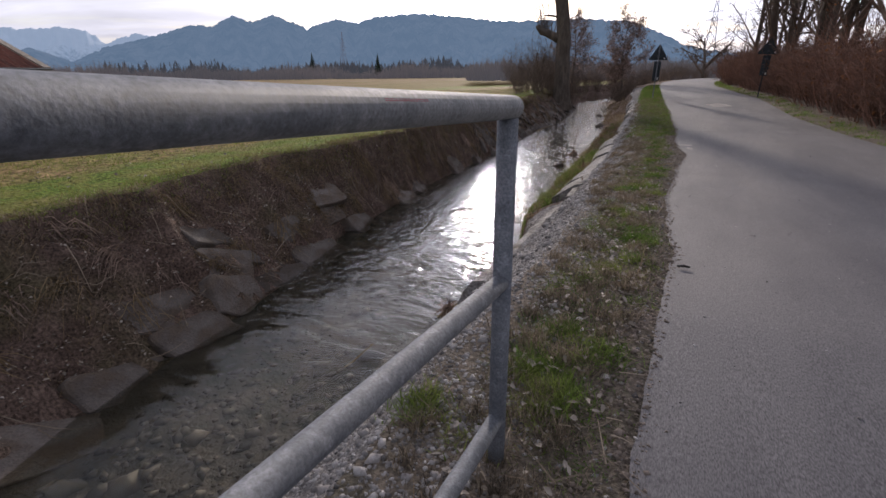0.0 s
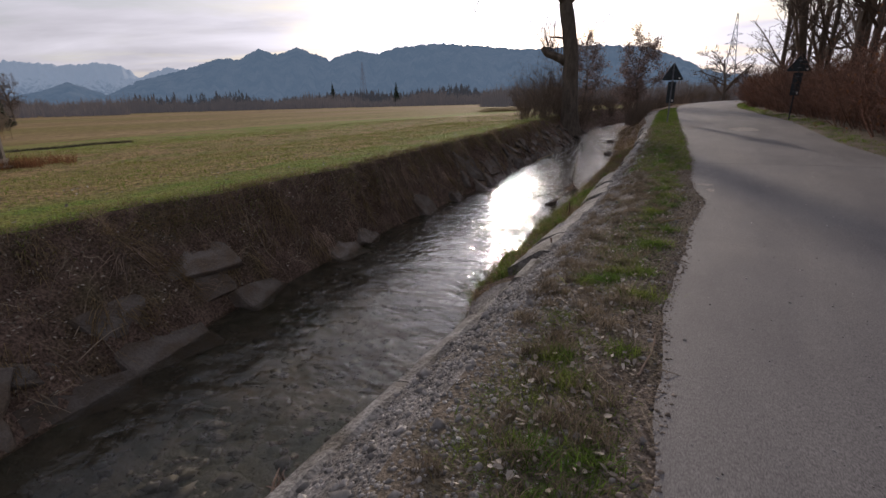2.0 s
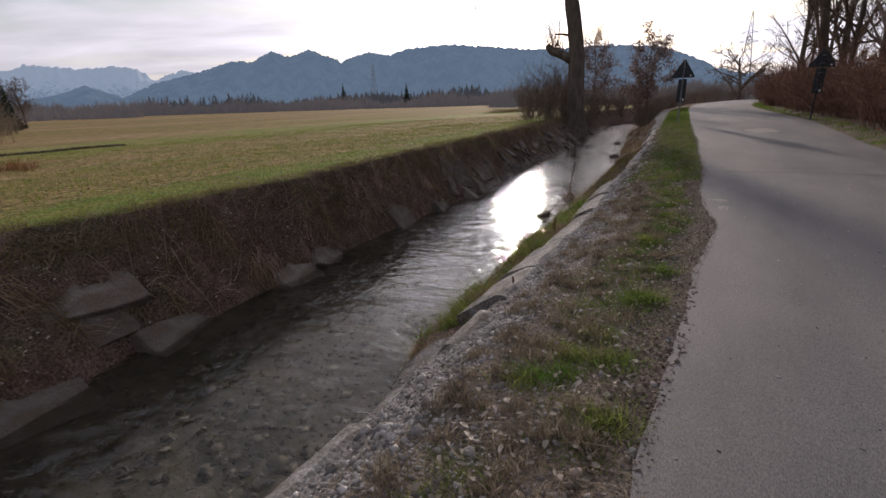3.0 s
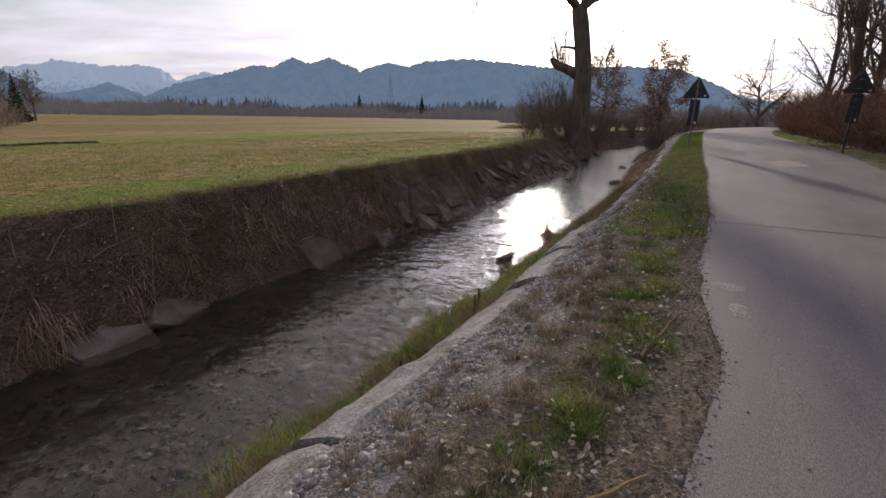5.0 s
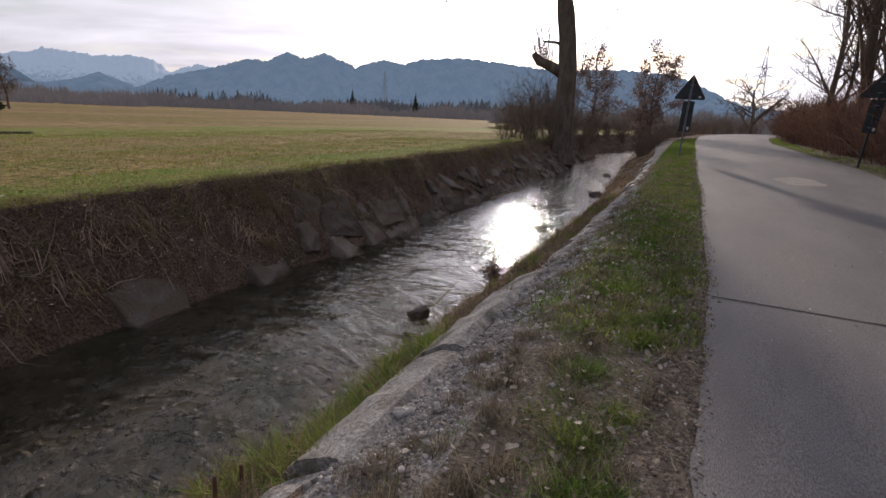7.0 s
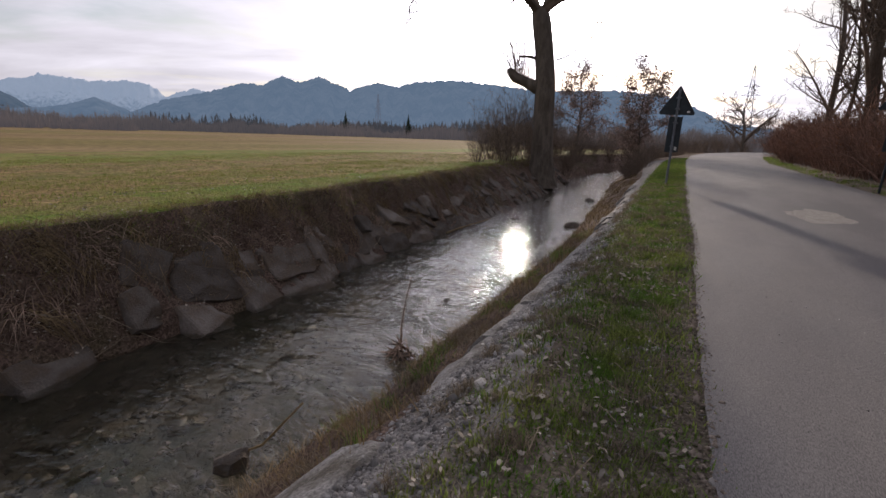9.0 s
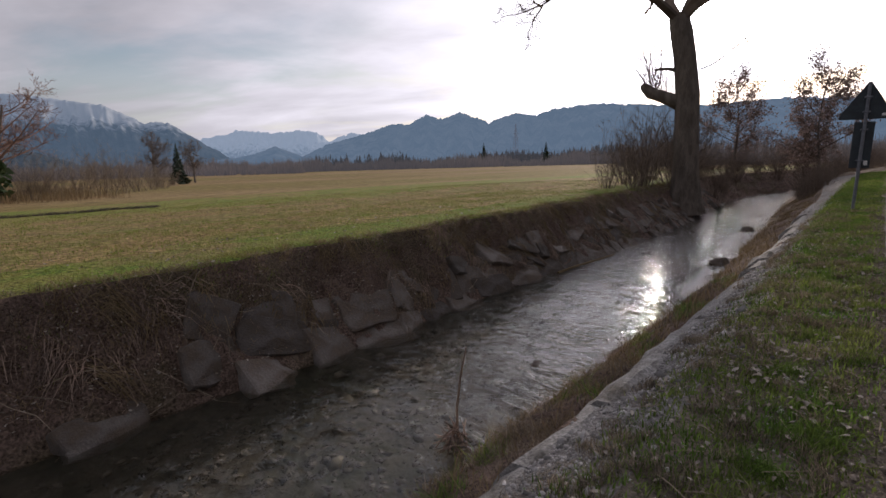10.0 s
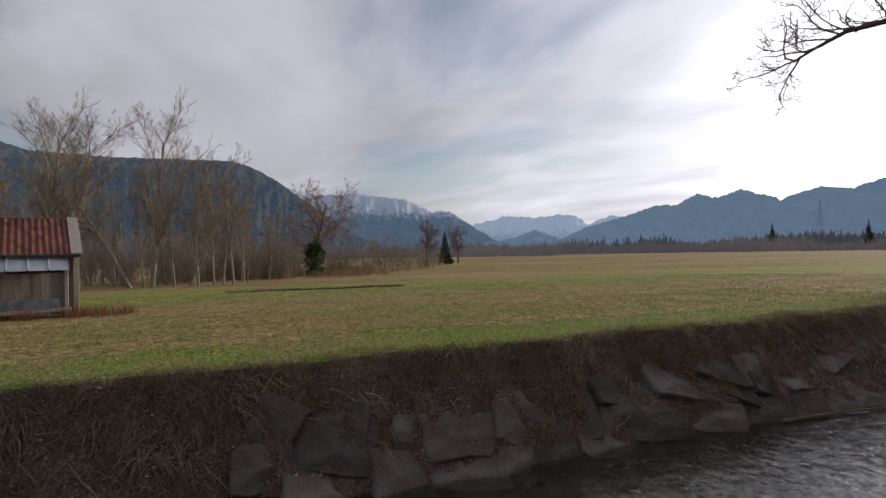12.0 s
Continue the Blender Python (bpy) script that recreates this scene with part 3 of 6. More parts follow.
# ---- mountains and far woods ----
def ridge(name, dist, depth, points, material, label, jag=0.12, seed=0):
    """A mountain range: its skyline is given as (degrees left of ahead, degrees up), it falls towards the viewer and away from him."""
    pts = sorted(points)
    az = np.array([p[0] for p in pts])
    el = np.array([p[1] for p in pts])
    n = int((az[-1] - az[0]) * 10)
    rows = 22
    m = Mesh()
    for i in range(n + 1):
        a = az[0] + (az[-1] - az[0]) * i / n
        e0 = float(np.interp(a, az, el))
        low = dist * math.tan(radians(max(e0, 0.05)))
        e = e0 + jag * (noise.noise(Vector((a * 1.1, seed, 0))) + 0.8 * noise.noise(Vector((a * 3.1, seed, 5))) + 0.22 * noise.noise(Vector((a * 8.3, seed, 9))))
        top = dist * math.tan(radians(max(e, 0.05)))
        for j in range(rows + 3):
            f = j / rows
            if j <= rows:
                wob = 0.15 * math.sin(math.pi * f) * (0.6 - 2.2 * abs(noise.noise(Vector((a * 0.5 + f * 1.1, f * 1.3, seed))))) + 0.12 * math.sin(math.pi * f) * noise.noise(Vector((a * 1.9, f * 5, seed + 2)))
                d, h = dist - depth * (1 - f), low * max(0.0, f ** 1.15 + wob) + (top - low) * f ** 5 - 4 * (1 - f)
            else:
                d, h = dist + depth * 0.25 * (j - rows), top * (1 - 0.45 * (j - rows))
            m.v.append((-d * math.sin(radians(a)), d * math.cos(radians(a)), h))
    w = rows + 3
    for i in range(n):
        for j in range(w - 1):
            m.f.append((i * w + j, i * w + j + 1, (i + 1) * w + j + 1, (i + 1) * w + j))
            m.m.append(0)
    ob = part(name, m, material, smooth=True)
    return tagged(ob, label, "mountain", kind="structure")


ridge("backdrop_main_ridge", 2300, 560, [(-30, 0.6), (-12, 1.2), (-4, 1.7), (0, 2.2), (1.3, 2.7), (3.9, 4.0), (6.6, 5.0), (11.6, 5.4), (19, 5.3), (24, 5.8), (28.8, 6.2), (33, 5.85), (35.4, 5.25), (37.4, 5.6), (40.4, 4.7), (43.8, 5.9), (45.8, 5.2), (47.0, 5.45), (47.6, 5.85), (48.4, 5.3), (49.9, 4.65), (51.5, 4.8), (55.2, 3.6), (59.2, 2.6), (62, 1.2), (65, 0.3)], M_RIDGE, "wooded mountain range on the horizon with painted blue haze", 0.19, 1)
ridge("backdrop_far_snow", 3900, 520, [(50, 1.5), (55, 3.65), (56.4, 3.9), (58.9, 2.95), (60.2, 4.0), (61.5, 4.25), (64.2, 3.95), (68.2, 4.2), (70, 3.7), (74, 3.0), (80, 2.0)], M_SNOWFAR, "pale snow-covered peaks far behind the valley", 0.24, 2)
ridge("backdrop_hill", 1700, 260, [(58, 0.2), (60.7, 0.9), (62.4, 1.7), (64.5, 2.55), (66.5, 1.8), (68.1, 1.45), (70.5, 1.2), (74, 0.4)], M_RIDGE, "small wooded hill at the valley's mouth with painted blue haze", 0.06, 3)
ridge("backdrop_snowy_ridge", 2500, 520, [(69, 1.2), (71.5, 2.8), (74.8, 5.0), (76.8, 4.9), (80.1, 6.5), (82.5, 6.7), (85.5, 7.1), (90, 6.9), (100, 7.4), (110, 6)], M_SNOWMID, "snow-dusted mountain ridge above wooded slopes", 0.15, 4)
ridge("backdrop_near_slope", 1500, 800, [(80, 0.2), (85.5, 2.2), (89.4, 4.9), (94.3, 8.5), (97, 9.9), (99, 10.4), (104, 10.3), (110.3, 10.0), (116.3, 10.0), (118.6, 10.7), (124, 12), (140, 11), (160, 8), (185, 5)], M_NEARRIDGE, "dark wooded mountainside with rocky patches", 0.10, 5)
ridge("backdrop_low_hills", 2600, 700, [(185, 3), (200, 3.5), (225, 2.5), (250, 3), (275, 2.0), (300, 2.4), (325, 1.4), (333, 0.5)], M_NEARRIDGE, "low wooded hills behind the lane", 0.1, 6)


def far_woods(name, az0, az1, d0, d1, count, h0, h1, conifer, material, label, seed, z=-1.6):
    """A belt of distant trees: jagged spires or bare domes of upright sprays."""
    rng = np.random.default_rng(seed)
    vs, ts = [], []
    for _ in range(count):
        a, d = radians(rng.uniform(az0, az1)), rng.uniform(d0, d1)
        x, y, h = -d * math.sin(a), d * math.cos(a), rng.uniform(h0, h1)
        h *= 0.55 + 0.9 * max(0.0, 0.5 + noise.noise(Vector((x * 0.02, y * 0.02, seed))))
        n = 22 if conifer else 44
        k = np.arange(n)
        f = rng.uniform(0, 1, n)
        ang = rng.uniform(0, 2 * np.pi, n)
        if conifer:
            r = h * 0.27 * (1 - f) + 0.1
            base = np.stack([x + 0 * k, y + 0 * k, z + h * f], 1)
            tip = np.stack([x + r * np.cos(ang), y + r * np.sin(ang), z + h * (f - 0.05)], 1)
            top = np.stack([x + 0 * k, y + 0 * k, z + h * np.minimum(1, f + 0.22)], 1)
            b2 = tip + np.stack([-np.sin(ang), np.cos(ang), 0 * k], 1) * r[:, None] * 0.9
            v = np.stack([tip, b2, top], 1).reshape(-1, 3)
        else:
            r = h * 0.5 * rng.uniform(0.2, 1, n)
            base = np.stack([x + r * 0.5 * np.cos(ang), y + r * 0.5 * np.sin(ang), z + 0 * k], 1)
            tip = np.stack([x + r * np.cos(ang), y + r * np.sin(ang), z + h * np.sqrt(1 - 0.8 * (r / h / 0.5) ** 2) * rng.uniform(0.45, 1, n)], 1)
            s = np.stack([-np.sin(ang), np.cos(ang), 0 * k], 1) * h * 0.035
            v = np.stack([base - s, base + s, tip], 1).reshape(-1, 3)
        vs.append(v)
        ts.append(np.arange(len(v)).reshape(-1, 3))
    v, t = join(list(zip(vs, ts)))
    return stuff(name, v, t, material, label, "trees")


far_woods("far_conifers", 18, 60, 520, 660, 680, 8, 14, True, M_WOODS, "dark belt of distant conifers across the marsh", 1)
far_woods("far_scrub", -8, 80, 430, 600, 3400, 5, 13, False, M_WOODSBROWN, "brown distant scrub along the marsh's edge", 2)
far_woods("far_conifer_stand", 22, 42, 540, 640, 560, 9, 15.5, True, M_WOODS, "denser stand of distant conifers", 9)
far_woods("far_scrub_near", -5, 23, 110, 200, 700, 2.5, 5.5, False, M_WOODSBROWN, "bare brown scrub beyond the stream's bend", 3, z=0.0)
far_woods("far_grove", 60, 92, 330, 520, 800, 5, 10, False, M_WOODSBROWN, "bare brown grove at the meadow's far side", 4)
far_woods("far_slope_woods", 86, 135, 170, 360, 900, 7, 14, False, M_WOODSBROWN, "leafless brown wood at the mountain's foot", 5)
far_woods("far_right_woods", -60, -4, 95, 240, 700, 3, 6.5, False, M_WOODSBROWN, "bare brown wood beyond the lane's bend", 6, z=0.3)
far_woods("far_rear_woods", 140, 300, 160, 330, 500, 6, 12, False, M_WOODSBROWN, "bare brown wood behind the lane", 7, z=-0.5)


# ---- trees ----
def grow(rng, trunk, crown, start, way, length, radius, level, depth, spec):
    """One branch and all that springs from it. The first level goes into the trunk's mesh, the others into the crown's."""
    n = max(3, int(spec["steps"] * (1.0 if level == 0 else 0.7)))
    pts, radii = [Vector(start)], [radius]
    d = Vector(way).normalized()
    for i in range(n):
        jit = Vector(rng.normal(0, spec["wobble"] * (1 + 0.4 * level), 3))
        d = (d + jit + Vector((0, 0, spec["lift"] if level else spec["lift"] * 0.5))).normalized()
        pts.append(pts[-1] + d * length / n)
        radii.append(max(spec["thin"], radius * (1 - (i + 1) / n * (1 - spec["taper"]))))
    sides = 8 if level == 0 else 5 if radius > 0.04 else 3
    (trunk if level == 0 else crown).tube(pts, radii, sides)
    if level >= depth:
        return
    kids = spec["kids"][min(level, len(spec["kids"]) - 1)]
    for k in range(kids):
        f = spec["bare"] + (1 - spec["bare"]) * (k + rng.uniform(0.2, 0.9)) / kids if level == 0 else rng.uniform(0.2, 1.0)
        i = min(n - 1, int(f * n))
        p = pts[i].lerp(pts[i + 1], f * n - i)
        axis = (pts[i + 1] - pts[i]).normalized()
        side = axis.orthogonal().normalized()
        side.rotate(Matrix.Rotation(rng.uniform(0, 2 * math.pi), 3, axis))
        spread = radians(rng.uniform(*spec["angle"]))
        w = axis * math.cos(spread) + side * math.sin(spread)
        short = spec["short"] if not isinstance(spec["short"], tuple) else spec["short"][min(level, len(spec["short"]) - 1)]
        shrink = short * rng.uniform(0.65, 1.1) * (1 - 0.45 * f if level == 0 else 1 - 0.3 * f)
        grow(rng, trunk, crown, p, w, length * shrink, max(spec["thin"], radii[i] * spec["slim"]), level + 1, depth, spec)


BARE = dict(steps=9, wobble=0.07, lift=0.06, taper=0.25, thin=0.012, kids=(13, 7, 5), bare=0.25, angle=(25, 60), short=0.45, slim=0.5)


def bare_tree(name, label, at, h, r, seed, bark=None, depth=3, group="", twig=None, way=(0, 0, 1), **kw):
    rng = np.random.default_rng(seed)
    spec = {**BARE, **kw}
    ob = thing(name, label, "tree", at, group)
    tr, cr = Mesh(), Mesh()
    grow(rng, tr, cr, (0, 0, -0.25), way, h, r, 0, depth, spec)
    part("trunk", tr, bark or M_BARK, ob, smooth=True)
    part("crown", cr, twig or M_TWIG, ob)
    return ob


def leaf_cloud(rng, crown, count, size, keep=0.0):
    """Leaves hung on random branch vertices above the height keep."""
    pts = np.array(crown.v)
    pts = pts[pts[:, 2] > keep]
    p = pts[rng.integers(0, len(pts), count)] + rng.normal(0, size * 1.5, (count, 3))
    a, b = rng.normal(0, 1, (count, 3)), rng.normal(0, 1, (count, 3))
    a /= np.linalg.norm(a, axis=1)[:, None]
    b /= np.linalg.norm(b, axis=1)[:, None]
    s = size * rng.uniform(0.6, 1.3, count)[:, None]
    v = np.stack([p, p + a * s, p + a * s * 0.6 + b * s * 0.7, p - a * s * 0.2 + b * s * 0.6], 1).reshape(-1, 3)
    o = (np.arange(count) * 4)[:, None]
    return v, np.concatenate([o + [0, 1, 2], o + [0, 2, 3]], 1).reshape(-1, 3)


def leafed_tree(name, label, at, h, r, seed, leaves, size, leaf, keep=0.0, group="", **kw):
    rng = np.random.default_rng(seed)
    spec = {**BARE, **kw}
    ob = thing(name, label, "tree", at, group)
    tr, cr = Mesh(), Mesh()
    grow(rng, tr, cr, (0, 0, -0.2), (0, 0, 1), h, r, 0, 3, spec)
    part("trunk", tr, M_BARK, ob, smooth=True)
    part("crown", cr, M_TWIG, ob)
    v, t = leaf_cloud(rng, cr, leaves, size, keep)
    part("foliage", raw("foliage", v, t, leaf), leaf, ob, "withered brown leaves")
    return ob


def bush(name, label, at, h, spread, stems, seed, twig, leaf=None, leaves=0, size=0.06, group="", tags=True):
    """A shrub: many thin stems from one root, forked, with withered leaves where it has kept them."""
    rng = np.random.default_rng(seed)
    ob = thing(name, label, "shrub", at, group)
    cr = Mesh()
    for _ in range(stems):
        a, q = rng.uniform(0, 2 * math.pi), rng.uniform(0, 1) ** 0.6
        p = Vector((math.cos(a) * spread * 0.35 * q, math.sin(a) * spread * 0.35 * q, -0.15))
        w = Vector((math.cos(a) * q * spread / h, math.sin(a) * q * spread / h, 1)) + Vector(rng.normal(0, 0.12, 3))
        grow(rng, cr, cr, p, w, h * rng.uniform(0.55, 1.05), 0.010 * h / 2, 0, 2, dict(steps=5, wobble=0.12, lift=0.03, taper=0.3, thin=0.0055, kids=(8, 4), bare=0.15, angle=(15, 50), short=0.45, slim=0.6))
    part("crown", cr, twig, ob)
    if leaves:
        v, t = leaf_cloud(rng, cr, leaves, size)
        part("foliage", raw("foliage", v, t, leaf), leaf, ob, "withered brown leaves")
    return ob


def set_down(ob, x, y, rz=0.0, s=1.0):
    c = copy_thing(ob, pose(x, y, height(x, y), 0, 0, rz))
    c.scale = (s, s, s)
    return c


# the pollarded tree at the stream's bend
def big_tree():
    x, y = -8.6, 37.5
    rng = np.random.default_rng(21)
    ob = thing("pollarded_tree", "tall leafless tree with a lopped side limb on the bank", "tree", (x, y, height(x, y)))
    b = height(x, y)
    tr, cr, st, sh = Mesh(), Mesh(), Mesh(), Mesh()
    spine = [(0.15, 0, -0.4), (0.1, 0, 0.3), (0.05, 0, 1.2), (0.0, 0, 2.6), (-0.05, 0, 4.0 - b), (-0.25, 0, 5.6 - b), (-0.45, 0, 6.7 - b), (-0.6, 0, 7.4 - b)]
    tr.tube(spine, [0.86, 0.68, 0.58, 0.52, 0.5, 0.46, 0.47, 0.42], 14)
    limb = dict(steps=8, wobble=0.13, lift=0.02, taper=0.3, thin=0.014, kids=(8, 6, 5), bare=0.3, angle=(25, 65), short=0.5, slim=0.55)
    fork = Vector((-0.55, 0, 7.2 - b))
    for w, l, r in (((-0.5, -0.1, 1), 5.5, 0.26), ((0.45, 0.1, 1), 6.0, 0.28), ((0.1, 0.5, 1), 5.0, 0.2), ((1.0, -0.2, 0.7), 4.5, 0.16)):
        grow(rng, tr, cr, fork, w, l, r, 1, 3, limb)
    # the long limb that droops over the meadow
    reach = [fork, fork + Vector((-0.8, -1.4, 1.1)), fork + Vector((-1.8, -3.0, 1.4)), fork + Vector((-2.6, -4.5, 1.1)), fork + Vector((-3.0, -5.4, 0.6)), fork + Vector((-3.2, -5.9, 0.25))]
    cr.tube(reach, [0.2, 0.16, 0.12, 0.08, 0.05, 0.025], 6)
    droop = dict(steps=9, wobble=0.2, lift=0.07, taper=0.25, thin=0.008, kids=(6, 6), bare=0.1, angle=(25, 70), short=0.5, slim=0.55)
    for i in range(1, 6):
        for k in range(4):
            w = (reach[i] - reach[i - 1]).normalized() + Vector(rng.normal(0, 0.6, 3)) + Vector((-0.4, 0, 0.25))
            grow(rng, cr, cr, reach[i - 1].lerp(reach[i], rng.uniform(0.1, 1)), w, rng.uniform(1.3, 2.6), 0.04, 1, 3, droop)
    # the lopped side limb, with its upright shoots
    stub = [(0.0, 0, 3.55 - b), (-0.7, -0.1, 3.95 - b), (-1.25, -0.2, 4.2 - b), (-1.6, -0.25, 4.3 - b), (-1.85, -0.3, 4.6 - b), (-1.95, -0.3, 4.72 - b)]
    st.tube(stub, [0.36, 0.3, 0.26, 0.24, 0.2, 0.14], 9, cap=True)
    st.tube([(-0.3, 0, 5.1 - b), (-0.9, -0.1, 5.3 - b), (-1.5, -0.1, 5.35 - b)], [0.1, 0.08, 0.05], 6, cap=True)
    part("trunk", tr, M_BARK, ob, smooth=True)
    part("crown", cr, M_TWIG, ob)
    part("lopped_limb", st, M_BARK, ob, "thick sawn-off limb", smooth=True)
    for _ in range(60):
        f = rng.uniform(0.25, 1.0) * 4
        p = Vector(stub[int(f)]).lerp(Vector(stub[int(f) + 1]), f % 1)
        grow(rng, sh, sh, p, (rng.normal(-0.12, 0.18), rng.normal(0, 0.15), 1), rng.uniform(0.8, 2.6), 0.016, 1, 2, dict(steps=5, wobble=0.08, lift=0.04, taper=0.3, thin=0.009, kids=(2, 2), bare=0.2, angle=(15, 40), short=0.4, slim=0.7))
    grow(rng, sh, sh, (0.4, 0, 5.1 - b), (1, 0, 0.35), 2.6, 0.035, 1, 3, droop)
    part("shoot_growth", sh, M_TWIG, ob, "thin upright water shoots")
    return ob


big_tree()

# shrubs and trees round the bend
b1 = bush("bare_shrub", "bare grey-brown shrub on the stream bank", (-10.4, 37.0, height(-10.4, 37.0)), 4.2, 1.6, 20, 31, M_TWIG, group="bare shrubs")
for bx, by, bs, br in ((-10.2, 40.2, 0.95, 40), (-10.9, 43, 1.05, 130), (-12.2, 39.5, 0.8, 220), (-11.8, 47.5, 1.0, 20), (-13.2, 44.5, 0.9, 80), (-12.6, 50, 1.0, 170), (-14.5, 53.5, 1.0, 10), (-15.5, 48, 0.8, 99), (-6.4, 63, 0.8, 140), (-9.7, 36.0, 0.6, 200), (-9.2, 38.6, 0.7, 10), (-9.4, 34.2, 0.4, 120), (-11.2, 35.4, 0.55, 310), (-6.6, 58.5, 0.7, 33), (-8.0, 64, 0.8, 210), (-11, 66, 0.9, 290)):
    set_down(b1, bx, by, br, bs)
rs_ = np.random.default_rng(58)
for k in range(64):
    hy = rs_.uniform(41, 64)
    hx = rs_.uniform(left_top(hy) - 1.5, left_water(hy) - 0.3) if k % 3 == 0 else rs_.uniform(right_water(hy) + 0.5, crest(hy) + 0.4)
    set_down(b1, hx, hy, k * 71, rs_.uniform(0.35, 0.7) * (1.0 if k % 3 == 0 else 0.5))
for k in range(34):
    hy = 61 + k * 1.7
    set_down(b1, road_left(hy) - 2.3 - 1.0 * (k % 3), hy, k * 47, 0.62 + 0.12 * math.sin(k * 1.7))
mid1 = leafed_tree("leafy_tree", "small tree with withered reddish-brown leaves", (-6.2, 54.5, height(-6.2, 54.5)), 7.2, 0.11, 41, 5500, 0.12, M_PINKLEAF, keep=1.2, bare=0.18, kids=(24, 8, 6), angle=(45, 75), short=0.5, group="trees with withered leaves")
set_down(mid1, -7.4, 56, 100, 0.68)
set_down(mid1, -11.5, 55, 200, 0.95)
far1 = bare_tree("spreading_tree", "bare wide-spreading tree beyond the lane's bend", (1.6, 96, 0.5), 6.6, 0.3, 51, bare=0.12, kids=(15, 9, 8), angle=(30, 75), short=(0.95, 0.5, 0.45), wobble=0.09, lift=0.03, taper=0.4, thin=0.02)

# lattice pylons far off
def pylon(az, d, h, seed):
    x, y = -d * math.sin(radians(az)), d * math.cos(radians(az))
    ob = thing("power_pylon", "grey steel lattice power pylon in the distance", "pylon", (x, y, -1.5), "power pylons")
    m = Mesh()
    w = h * 0.075
    lv = [i / 9 for i in range(10)]
    def corner(f, k):
        s = w * (1 - f) + 0.06 * w
        return Vector((s * (1 if k in (0, 3) else -1), s * (1 if k < 2 else -1), h * f))
    t = h * 0.0028
    for k in range(4):
        m.tube([corner(0, k), corner(1, k)], [t * 1.5, t], 4)
        for a, b in zip(lv, lv[1:]):
            m.tube([corner(a, k), corner(b, (k + 1) % 4)], [t * 0.7] * 2, 3)
            m.tube([corner(b, k), corner(a, (k + 1) % 4)], [t * 0.7] * 2, 3)
    for f, l in ((0.66, 0.1), (0.76, 0.085)):
        for s in (-1, 1):
            arm = Mesh()
            arm.tube([(s * h * l, 0, h * f), (0, 0, h * (f + 0.03)), (0, 0, h * f), (s * h * l, 0, h * f)], [t * 0.8, t, t, t * 0.8], 4)
            part("cross_arm", arm, M_PYLON, ob)
    part("tower", m, M_PYLON, ob)


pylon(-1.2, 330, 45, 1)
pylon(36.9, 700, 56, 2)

# ---- right-hand thicket ----
rb = [bush("thicket_shrub", "dense leafless thicket shrub with withered reddish leaves", (5.6, 14, height(5.6, 14)), 3.0, 1.5, 34, 61, M_REDTWIG, M_BROWNLEAF, 520, 0.06, "roadside thicket"),
      bush("thicket_shrub", "dense leafless thicket shrub beside the lane", (5.3, 17, height(5.3, 17)), 2.7, 1.6, 38, 62, M_REDTWIG, M_BROWNLEAF, 160, 0.05, "roadside thicket")]
rng_ = np.random.default_rng(5)
for i in range(46):
    yy = 11 + i * 1.15
    for k in range(2):
        xx = road_right(yy) + 1.55 + k * 1.6 + rng_.uniform(-0.35, 0.5) + (0.8 if yy < 15 else 0)
        set_down(rb[int(rng_.integers(0, 2))], xx, yy + rng_.uniform(-0.5, 0.5), rng_.uniform(0, 360), rng_.uniform(0.7, 1.05))
rt = [bare_tree("roadside_tree", "tall leafless roadside tree with a dark trunk", (5.6, 27.5, height(5.6, 27.5)), 13, 0.21, 71, group="roadside trees", kids=(15, 8, 6), bare=0.18),
      bare_tree("roadside_tree", "tall leafless forked roadside tree", (7.2, 21.5, height(7.2, 21.5)), 14, 0.24, 72, group="roadside trees", kids=(17, 9, 7), bare=0.15, slim=0.42, angle=(18, 45), way=(-0.08, 0, 1)),
      bare_tree("roadside_tree", "slender leafless roadside tree", (4.9, 33.5, height(4.9, 33.5)), 10, 0.15, 73, group="roadside trees", kids=(14, 7, 5), bare=0.2)]
for x, y, k, rz, s in ((6.6, 31, 1, 80, 0.95), (5.0, 38, 0, 200, 0.9), (8.4, 26, 0, 120, 1.05), (9.2, 19.5, 0, 10, 1.0), (7.6, 17.5, 2, 60, 1.1), (5.2, 44, 2, 150, 0.9), (6.4, 24.3, 2, 250, 1.15), (10, 23, 1, 300, 1.1), (5.4, 30.2, 2, 20, 1.2), (8.6, 34, 1, 140, 0.9), (8.2, 15.2, 0, 44, 0.9), (7.0, 13.0, 2, 190, 1.1), (9.6, 16.8, 1, 230, 0.9), (7.4, 29, 0, 300, 1.0), (6.2, 35.5, 0, 260, 0.85), (4.9, 25.6, 2, 350, 1.0), (11, 28, 0, 33, 1.2), (6.4, 47, 2, 310, 0.8), (4.2, 41, 2, 77, 0.75), (6.6, 19.4, 1, 15, 0.9), (6.0, 22.6, 0, 95, 0.95), (7.9, 20.4, 2, 275, 1.3), (8.8, 22.2, 0, 205, 1.1), (6.9, 25.9, 1, 165, 0.95), (7.8, 24.4, 2, 133, 1.3), (5.8, 33, 0, 288, 0.8), (10.2, 14.6, 1, 310, 1.0), (9.4, 30.4, 0, 61, 1.1), (4.5, 38.0, 1, 40, 1.1), (5.3, 40.5, 0, 270, 1.0), (4.1, 46.0, 0, 10, 0.9)):
    set_down(rt[k], x, y, rz, s)

